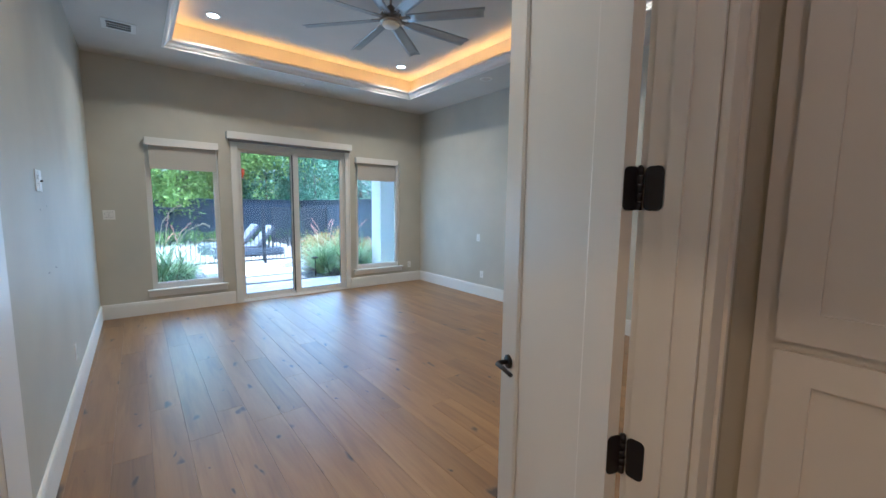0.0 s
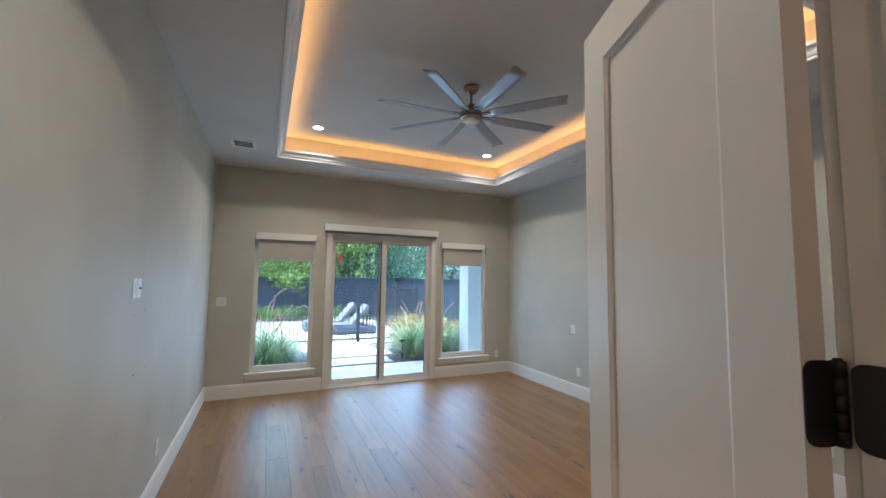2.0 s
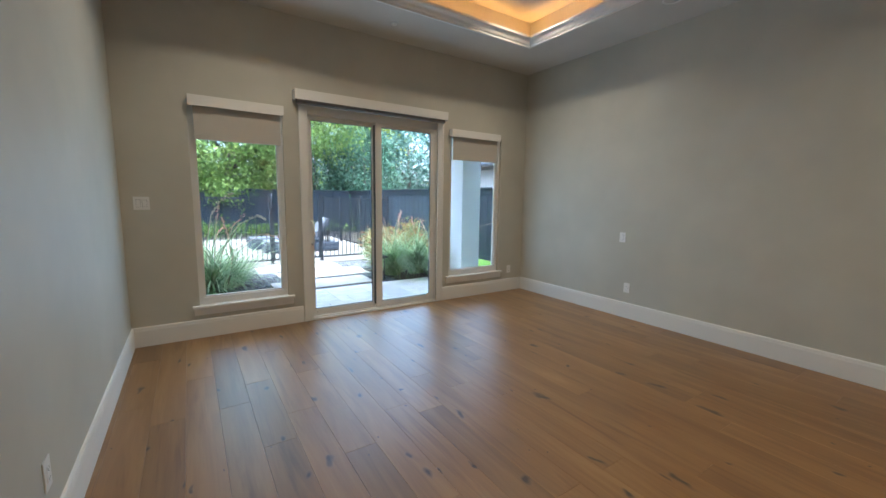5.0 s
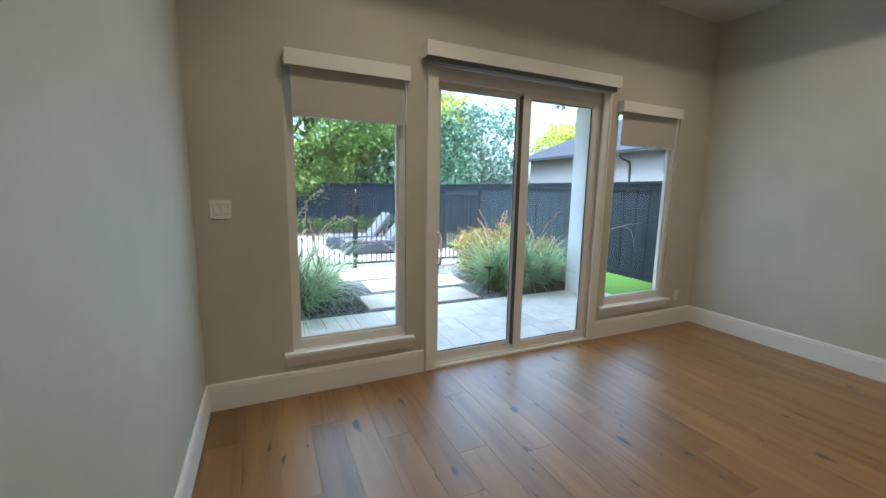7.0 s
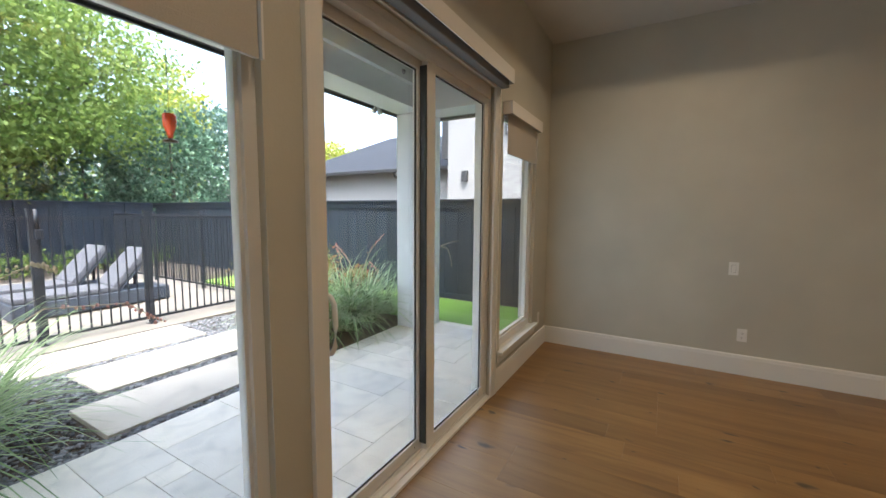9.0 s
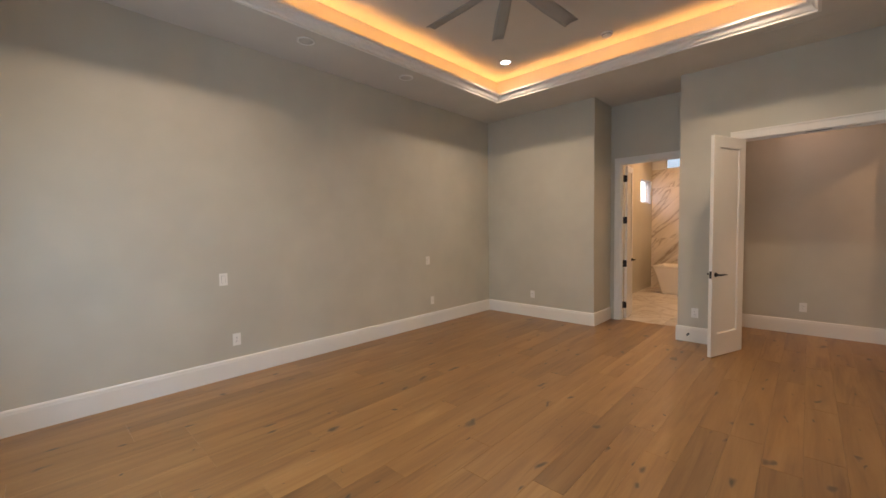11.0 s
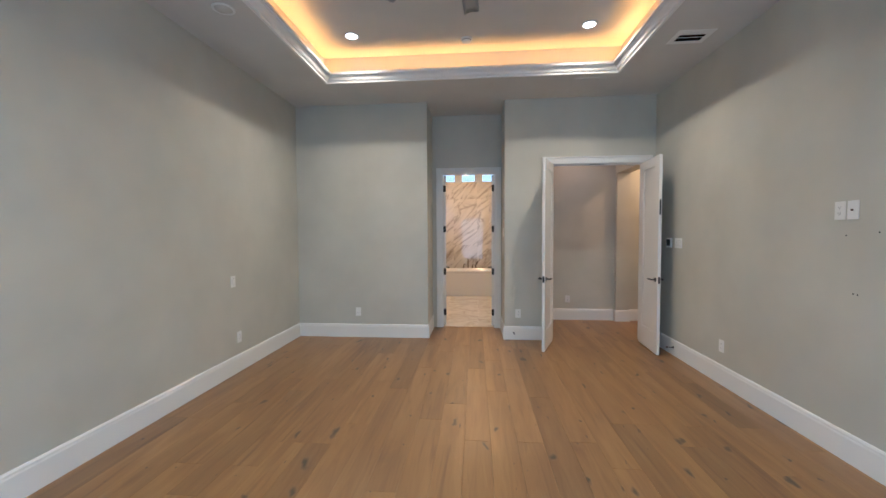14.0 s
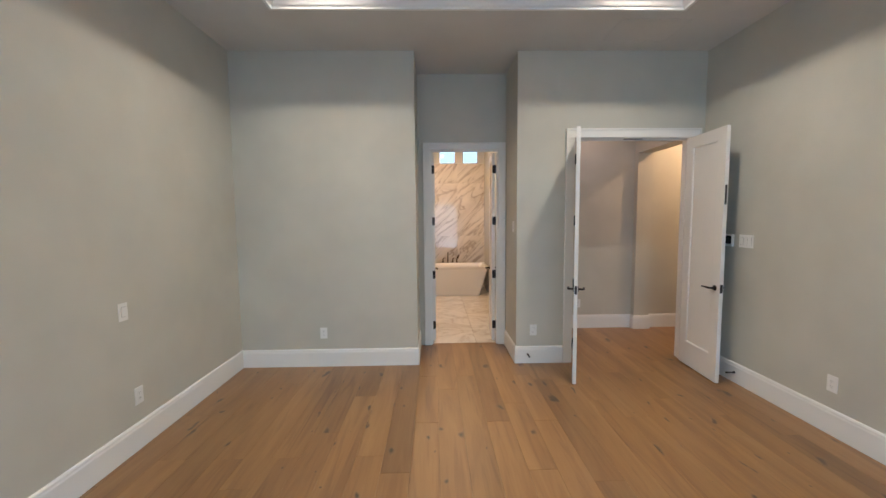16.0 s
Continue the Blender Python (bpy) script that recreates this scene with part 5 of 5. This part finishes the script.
def magnolia(base, h, r, seed):
    """Dense evergreen, broad below and narrow above."""
    t = thing("magnolia", "dense dark glossy evergreen tree", "tree", pose(*base))
    g = np.random.default_rng(seed)
    n = int(2600 * r * h / 3)
    z = g.uniform(0.25, h, n)
    prof = r * np.sqrt(np.clip(1 - ((z - h * 0.38) / (h * 0.64)) ** 2, 0.02, 1))
    a = g.uniform(0, 6.283, n)
    bump = 1 + 0.16 * np.sin(a * 3 + z * 4 + seed) + 0.10 * np.sin(a * 7 - z * 6)
    rr = prof * bump * g.uniform(0.55, 1.0, n) ** 0.5
    p = np.stack([rr * np.cos(a), rr * np.sin(a), z], 1)
    ob = new("crown", leaves_mesh("crown", p, 0.17, L_MAG, 0.55, seed))
    ob.parent = t
    bm = bmesh.new()
    tube(bm, [(0, 0, -0.1), (0.02, 0, h * 0.4), (0, 0.02, h * 0.85)], [0.09, 0.07, 0.02], 8)
    part("trunk", bm, BARK, t, "", True)


for i, (x, y, h, r) in enumerate(((8.5, 21.6, 5.4, 1.75), (6.1, 22.4, 4.3, 1.35), (4.15, 21.8, 3.5, 1.1), (0.0, 21.8, 4.5, 1.3), (-3.9, 22.0, 4.1, 1.25))):
    magnolia((x, y, GZ), h, r, 30 + i)
tree("cedar_tree", "hazy blue-green tree beyond the fence", (13.0, 25.0, GZ), 7.0, (0, 0, 4.2), (2.4, 2.4, 3.4), 130, 40, 0.45, 0.24, L_FAR, 0.2, 21, 6)
tree("cedar_tree", "hazy blue-green tree beyond the fence", (9.6, 26.5, GZ), 6.4, (0, 0, 3.8), (2.2, 2.2, 3.0), 120, 40, 0.45, 0.24, L_FAR, 0.2, 22, 6)
tree("yellow_tree", "bright yellow-green tree behind the neighbour's roof", (24.6, 30.5, GZ), 8.0, (0, 0, 5.4), (2.9, 2.9, 2.5), 150, 40, 0.5, 0.28, L_YEL, 0.25, 23, 6)
# extra yellow tree stands in for the yellow-lit right edge of the shade tree
tree("yellow_tree", "added yellow-green tree standing in for the shade tree's sunlit edge", (12.7, 30.0, GZ), 9.5, (0, 0, 6.2), (2.4, 2.4, 3.4), 150, 40, 0.5, 0.28, L_YEL, 0.25, 24, 6)
p, c = clumps(77, (-6, 33, 1.6), (24, 3, 3.0), 520, 34, 0.9, 0.1, GZ)
tagged(new("far_woods", leaves_mesh("far_woods", p, 0.42, L_OAK, 0.6, 77)), "far green tree belt beyond the gardens", "trees", kind="stuff")
p, c = clumps(78, (-0.5, 18.7, 0.12), (9.0, 0.28, 0.34), 520, 26, 0.10, 0.0, GZ)
tagged(new("hedge", leaves_mesh("hedge", p, 0.07, L_BOX, 0.6, 78)), "low clipped hedge before the rear fence", "hedge")


def blades(name, label, base, n, length, seed, leaf, width=0.027, droop=1.12, stalks=3, cat="grass plant"):
    """A fountain of long arching leaves, with a few flower stalks."""
    t = thing(name, label, cat, pose(*base), "grassy plants")
    g = np.random.default_rng(seed)
    vs, fs = [], []
    k = 0
    for _ in range(n):
        a = g.uniform(0, 6.283)
        r0 = 0.16 * math.sqrt(g.uniform(0, 1))
        b = np.array([r0 * math.cos(a * 1.7), r0 * math.sin(a * 1.7), 0.0])
        h = np.array([math.cos(a), math.sin(a), 0])
        sd = np.array([-h[1], h[0], 0])
        L = length * g.uniform(0.55, 1.1)
        el = math.radians(g.uniform(34, 88))
        q = b.copy()
        for i in range(6):
            w = width * (1 - i / 5.4) * g.uniform(0.9, 1.1)
            vs += [(q - sd * w / 2).tolist(), (q + sd * w / 2).tolist()]
            if i:
                fs.append((k + 2 * i - 2, k + 2 * i - 1, k + 2 * i + 1, k + 2 * i))
            q = q + (h * math.cos(el) + np.array([0, 0, 1]) * math.sin(el)) * L / 5
            el -= math.radians(g.uniform(8, 24)) * droop
        k += 12
    v = np.array(vs)
    v[:, 2] = np.maximum(v[:, 2], 0.012)
    me = bpy.data.meshes.new("leaves")
    me.from_pydata(v.tolist(), [], fs)
    me.materials.append(leaf)
    ob = new("leaves", me)
    ob.parent = t
    for s in range(stalks):
        a = g.uniform(0, 6.283)
        h = np.array([math.cos(a), math.sin(a), 0]) * g.uniform(0.15, 0.45)
        top = length * g.uniform(0.78, 0.98)
        pts = [(0, 0, 0), tuple(h * 0.35 + (0, 0, top * 0.5)), tuple(h * 0.8 + (0, 0, top * 0.85)), tuple(h * 1.25 + (0, 0, top))]
        bm = bmesh.new()
        tube(bm, pts, [0.006, 0.005, 0.004, 0.003], 5)
        st = part("stalk", bm, STALK, t, "dry flower stalk")
        bm = bmesh.new()
        for i in range(16):
            f = 0.62 + 0.38 * i / 15
            j = min(2, int(f * 3))
            u = f * 3 - j
            c0 = np.array(pts[j]) * (1 - u) + np.array(pts[j + 1]) * u
            bmesh.ops.create_icosphere(bm, subdivisions=1, radius=0.009, matrix=Matrix.Translation(c0 + g.normal(size=3) * 0.010) @ Matrix.Diagonal((1, 1, 1.6, 1)))
        part("flowers", bm, PETAL, st, "coral pink flower buds")
    return t


for i, (x, y, n, l, st) in enumerate(((0.78, 8.62, 620, 1.5, 1), (1.12, 9.20, 420, 1.3, 1), (0.22, 8.95, 480, 1.45, 1), (0.70, 9.95, 300, 1.1, 1), (-0.5, 8.85, 300, 1.3, 1),
                                     (4.02, 8.85, 560, 1.40, 1), (4.55, 8.78, 560, 1.45, 1), (5.02, 8.85, 420, 1.3, 0), (4.35, 9.45, 380, 1.4, 2), (5.55, 8.9, 240, 1.0, 0))):
    blades("grassy_plant", "arching grey-green grassy plant with coral flower stalks", (x, y, GZ), int(n * 0.5), l, 50 + i, L_GRASS, stalks=st + 1)


def shrub(base, r, h, seed, leaf, label):
    t = thing("shrub", label, "shrub", pose(*base))
    p, c = clumps(seed, (0, 0, h * 0.5), (r, r, h * 0.5), 60, 34, r * 0.22, 0.2, 0.02)
    ob = new("foliage", leaves_mesh("foliage", p, 0.055, leaf, 0.5, seed))
    ob.parent = t
    for k in range(5):
        bm = bmesh.new()
        a = k * 1.3
        tube(bm, [(0, 0, -0.02), (math.cos(a) * r * 0.3, math.sin(a) * r * 0.3, h * 0.4), (math.cos(a) * r * 0.6, math.sin(a) * r * 0.6, h * 0.8)], [0.012, 0.008, 0.004], 5)
        part("stem", bm, BARK, t)


for i, (x, y, r, h) in enumerate(((4.55, 10.45, 0.48, 0.95), (4.95, 9.9, 0.50, 1.05), (4.2, 10.0, 0.40, 0.85), (5.3, 10.5, 0.50, 0.95), (0.2, 10.3, 0.4, 0.75), (5.6, 9.6, 0.4, 0.7))):
    shrub((x, y, GZ), r, h, 90 + i, L_SHRUB, "low shrub with yellow-green and red-tipped leaves")

# long flower stalks leaning out of the bed over the slabs
for pts, bud in ((((0.95, 8.75, GZ), (1.1, 8.75, 0.55), (1.5, 8.78, 0.80), (2.0, 8.80, 0.74), (2.25, 8.80, 0.52)), 0.55),
                 (((0.70, 8.70, GZ), (0.72, 8.66, 0.7), (0.80, 8.62, 1.15), (0.98, 8.60, 1.42), (1.12, 8.60, 1.50)), 0.45),
                 (((0.80, 8.80, GZ), (0.95, 8.80, 0.6), (1.2, 8.84, 0.98), (1.5, 8.88, 1.12), (1.62, 8.9, 1.05)), 0.6)):
    t = thing("flower_stalk", "long thin arching flower stalk with coral buds", "plant", group="flower stalks")
    bm = bmesh.new()
    tube(bm, pts, [0.007, 0.006, 0.005, 0.004, 0.003], 6)
    part("stem", bm, STALK, t, "dry brown stem", True)
    g = random.Random(int(pts[0][0] * 100))
    bm = bmesh.new()
    for i in range(26):
        f = (bud + (1 - bud) * i / 25) * 4
        j = min(3, int(f))
        c0 = Vector(pts[j]).lerp(Vector(pts[j + 1]), f - j) + Vector((g.gauss(0, 0.014), g.gauss(0, 0.014), g.gauss(-0.008, 0.014)))
        bmesh.ops.create_icosphere(bm, subdivisions=1, radius=g.uniform(0.008, 0.014), matrix=Matrix.Translation(c0) @ Matrix.Diagonal((1, 1, 1.5, 1)))
    part("flowers", bm, PETAL if bud == 0.55 else STALK, t, "small dry flower buds")

# dry curling stalk by the column
t = thing("dry_stalk", "pale dry curling stalk leaning past the column", "plant")
bm = bmesh.new()
tube(bm, TWIG_A, [0.010, 0.008, 0.007, 0.006, 0.004], 6)
part("stem", bm, STALK, t, "", True)
bm = bmesh.new()
tube(bm, TWIG_B, [0.006, 0.006, 0.005, 0.004], 6)
part("side_stem", bm, STALK, t, "", True)

# feeder hanging from the beam
t = thing("bird_feeder", "red glass hummingbird feeder hanging from beam", "bird feeder", pose(2.15, 8.28, 2.02))
bm = bmesh.new()
lathe(bm, [(0.016, 0.03), (0.022, 0.06), (0.030, 0.09), (0.042, 0.12), (0.046, 0.14), (0.046, 0.20), (0.040, 0.212), (0.015, 0.215)], n=20)
part("bottle", bm, REDGLASS, t, "red glass bottle", True)
bm = bmesh.new()
lathe(bm, [(0.015, 0.0), (0.050, 0.003), (0.055, 0.011), (0.042, 0.020), (0.022, 0.026), (0.016, 0.034)], n=20)
part("dish", bm, BRONZE, t, "dark feeding dish", True)
bm = bmesh.new()
cyl(bm, (0, 0, 0.215), (0, 0, 0.84), 0.002, n=6)
part("wire", bm, BLACK, t)

# path light among the grasses
t = thing("path_light", "dark bronze path light with a flat cap", "outdoor light", pose(3.72, 8.62, GZ))
bm = bmesh.new()
cyl(bm, (0, 0, -0.05), (0, 0, 0.42), 0.011, n=10)
part("stem", bm, BLACK, t, "", True)
bm = bmesh.new()
lathe(bm, [(0.02, 0.40), (0.085, 0.425), (0.085, 0.435), (0.03, 0.46), (0.006, 0.465)], n=20)
part("cap", bm, BLACK, t, "", True)

# ---- neighbour's house ----
house = thing("neighbour_house", "white painted brick house with grey hipped roof", "house", kind="structure")
part("wing_wall", boxes((13.2, 11.4, GZ, 20, 20.2, 3.1)), BRICKW, house)
bm = bmesh.new()
hv = [bm.verts.new(v) for v in ((12.6, 10.9, 3.1), (20.6, 10.9, 3.1), (20.6, 20.8, 3.1), (12.6, 20.8, 3.1), (16.6, 14.6, 5.2), (16.6, 17.2, 5.2))]
for f in ((0, 1, 4), (1, 2, 5, 4), (2, 3, 5), (3, 0, 4, 5), (3, 2, 1, 0)):
    bm.faces.new([hv[i] for i in f])
rf = part("roof", bm, ROOF, house, "grey shingle hipped roof")
part("gutter", boxes((12.5, 10.8, 3.0, 12.62, 20.9, 3.13), bevel=0.01), GUTTER, house, "dark gutter")
bm = bmesh.new()
tube(bm, [(12.56, 14.0, 3.0), (12.6, 14.0, 2.85), (13.1, 14.0, 2.7), (13.15, 14.0, 2.5), (13.15, 14.0, 0.2)], 0.045, 8)
part("downspout", bm, GUTTER, house, "dark downspout")
part("main_wall", boxes((12.0, 1.0, GZ, 20, 11.35, 6.6)), BRICKW, house)
part("dark_gable", boxes((12.02, 11.352, 3.3, 16, 11.6, 6.6)), GUTTER, house, "dark siding")
bm = bmesh.new()
hv = [bm.verts.new(v) for v in ((11.4, 0.4, 6.55), (20.6, 0.4, 6.55), (20.6, 12.0, 6.55), (11.4, 12.0, 6.55), (16, 4.5, 9.0), (16, 7.5, 9.0))]
for f in ((0, 1, 4), (1, 2, 5, 4), (2, 3, 5), (3, 0, 4, 5), (3, 2, 1, 0)):
    bm.faces.new([hv[i] for i in f])
part("roof", bm, ROOF, house, "grey shingle roof")
wd = part("window", boxes((11.94, 8.25, 3.86, 12.0, 9.35, 5.5)), GUTTER, house, "dark framed upper window")
part("pane", boxes((11.925, 8.32, 3.93, 11.938, 9.28, 5.43)), SCREEN, wd)
for k in range(14):
    part("slat", boxes((11.90, 8.33, 3.97 + k * 0.10, 11.922, 9.27, 4.03 + k * 0.10)), mat_slat, wd)
part("wall_lantern", boxes((11.86, 10.6, 2.5, 12.0, 10.78, 2.85), bevel=0.01), GUTTER, house, "dark wall lantern")
course = mesh_of(boxes((0, 0.004, 0, 0.012, 0.2, 0.062)), "brick", BRICKW)
for j in range(26):
    for i in range(11):
        ob = new("brick", course)
        ob.parent = house
        ob.location = (11.99, 7.3 + i * 0.205 + (0.1 if j % 2 else 0), 1.75 + j * 0.07)
# far grey house beyond the rear fence
far = thing("far_house", "grey roofed house far behind the gardens", "house", kind="structure")
part("wall", boxes((3.5, 36, GZ, 12, 44, 2.6)), BRICKW, far)
bm = bmesh.new()
hv = [bm.verts.new(v) for v in ((3.0, 35.5, 2.6), (12.5, 35.5, 2.6), (12.5, 44.5, 2.6), (3.0, 44.5, 2.6), (6.5, 40, 5.4), (9, 40, 5.4))]
for f in ((0, 1, 5, 4), (1, 2, 5), (2, 3, 4, 5), (3, 0, 4), (3, 2, 1, 0)):
    bm.faces.new([hv[i] for i in f])
part("roof", bm, ROOF, far, "grey shingle roof")

# patio tiles, laid in mixed sizes on a 0.2 m grid
patio = solid("patio", slab_wall('z', GZ - 0.10, 0.06, (-2.6, 5.62), (D + 0.165, 8.31)), SLAB, "mixed-size travertine patio paving", "pavement")
prg = random.Random(8)
GX, GY, U = 41, 10, 0.1998
used = set()
tile_cache = {}
for gy in range(GY):
    for gx in range(GX):
        if (gx, gy) in used:
            continue
        opts = [(2, 2), (3, 2), (2, 3), (4, 2), (3, 3), (2, 1), (1, 2), (2, 4), (1, 1)]
        prg.shuffle(opts)
        opts.sort(key=lambda o: 0 if o[0] * o[1] >= 4 else 1)
        for w, h in opts:
            cells = [(gx + a, gy + b) for a in range(w) for b in range(h)]
            if all(cx < GX and cy < GY and (cx, cy) not in used for cx, cy in cells):
                break
        used.update(cells)
        if (w, h) not in tile_cache:
            tile_cache[(w, h)] = mesh_of(boxes((0.002, 0.002, 0, w * U - 0.002, h * U - 0.002, 0.045), bevel=0.003), "tile", TRAV)
        ob = new("tile", tile_cache[(w, h)])
        ob.parent = patio
        ob.location = (-2.58 + gx * U, D + 0.163 + gy * U, GZ - 0.045)

# ---- floor planks, bathroom tiles ----
floor = solid("floor", slab_wall('z', -0.1, 0.078, (-3.0, W), (-1.4, D + 0.15)), RUBBER, "wide-plank oak floor", "floor")
rng = random.Random(5)
PWID = 0.19
plank_cache = {}


def plank_mesh(w, l):
    k = (round(w, 3), round(l, 2))
    if k not in plank_cache:
        bm = bmesh.new()
        g, c = 0.0003, 0.0008
        vb = [bm.verts.new(v) for v in ((g, g, 0), (w - g, g, 0), (w - g, l - g, 0), (g, l - g, 0))]
        vm = [bm.verts.new((v.co.x, v.co.y, 0.0198)) for v in vb]
        vt = [bm.verts.new(v) for v in ((g + c, g + c, 0.0208), (w - g - c, g + c, 0.0208), (w - g - c, l - g - c, 0.0208), (g + c, l - g - c, 0.0208))]
        for a, b in ((vb, vm), (vm, vt)):
            for i in range(4):
                bm.faces.new((a[i], a[(i + 1) % 4], b[(i + 1) % 4], b[i]))
        bm.faces.new(vt)
        plank_cache[k] = mesh_of(bm, "plank", OAK)
    return plank_cache[k]


def lay(x, w, y0, y1):
    y = y0
    first = True
    while y < y1 - 0.02:
        l = rng.choice((0.9, 1.2, 1.5, 1.8, 2.1, 2.1)) if not first else rng.choice((0.45, 0.75, 1.05, 1.35, 1.65, 1.95))
        first = False
        if y1 - (y + l) < 0.3:
            l = y1 - y
        ob = new("plank", plank_mesh(w, l))
        ob.parent = floor
        ob.location = (x, y, -0.0208)
        y += l


x = 0.233 - PWID * 2
while x < W:
    a, b = max(x, 0.0), min(x + PWID, W)
    if b - a > 0.01:
        if b <= NX0 or a >= NX1:
            if a < 1.62:
                lay(a, b - a, -1.35, D + 0.03)
            else:
                lay(a, b - a, 0.0, D + 0.03)
        else:
            lay(a, b - a, NY - 0.06, D + 0.03)
    x += PWID
lay(0.233 - PWID * 2, PWID * 2 - 0.233, -1.34, -0.13)
x = 0.233 - PWID * 3
while x > -2.9:
    lay(x, PWID, -1.34, -0.13)
    x -= PWID

bath_floor = solid("floor_bath", slab_wall('z', -0.1, 0.088, (BXA, BXB), (BYS - 0.1, NY - 0.06)), STUCCO, "polished marble tile floor", "floor")
TW = 0.618
tile_m = mesh_of(boxes((0.001, 0.001, 0, TW - 0.001, 0.599, 0.012), bevel=0.001), "tile", MARBLEF)
for i in range(3):
    for j in range(7):
        ob = new("tile", tile_m)
        ob.parent = bath_floor
        ob.location = (BXA + i * TW, NY - 0.062 - (j + 1) * 0.6, -0.012)
tile_w = mesh_of(boxes((0.0007, 0, 0.0007, TW - 0.0007, 0.011, 1.1993), bevel=0.001), "tile", MARBLE)
tile_s = mesh_of(boxes((0.0007, 0, 0.0007, TW - 0.0007, 0.011, 0.4393), bevel=0.001), "tile", MARBLE)
bath_wall = bpy.data.objects["wall_bath_1"]
for i in range(3):
    for j in range(3):
        ob = new("tile", tile_w if j < 2 else tile_s)
        ob.parent = bath_wall
        ob.location = (BXA + i * TW, BYS - 0.012, j * 1.2)
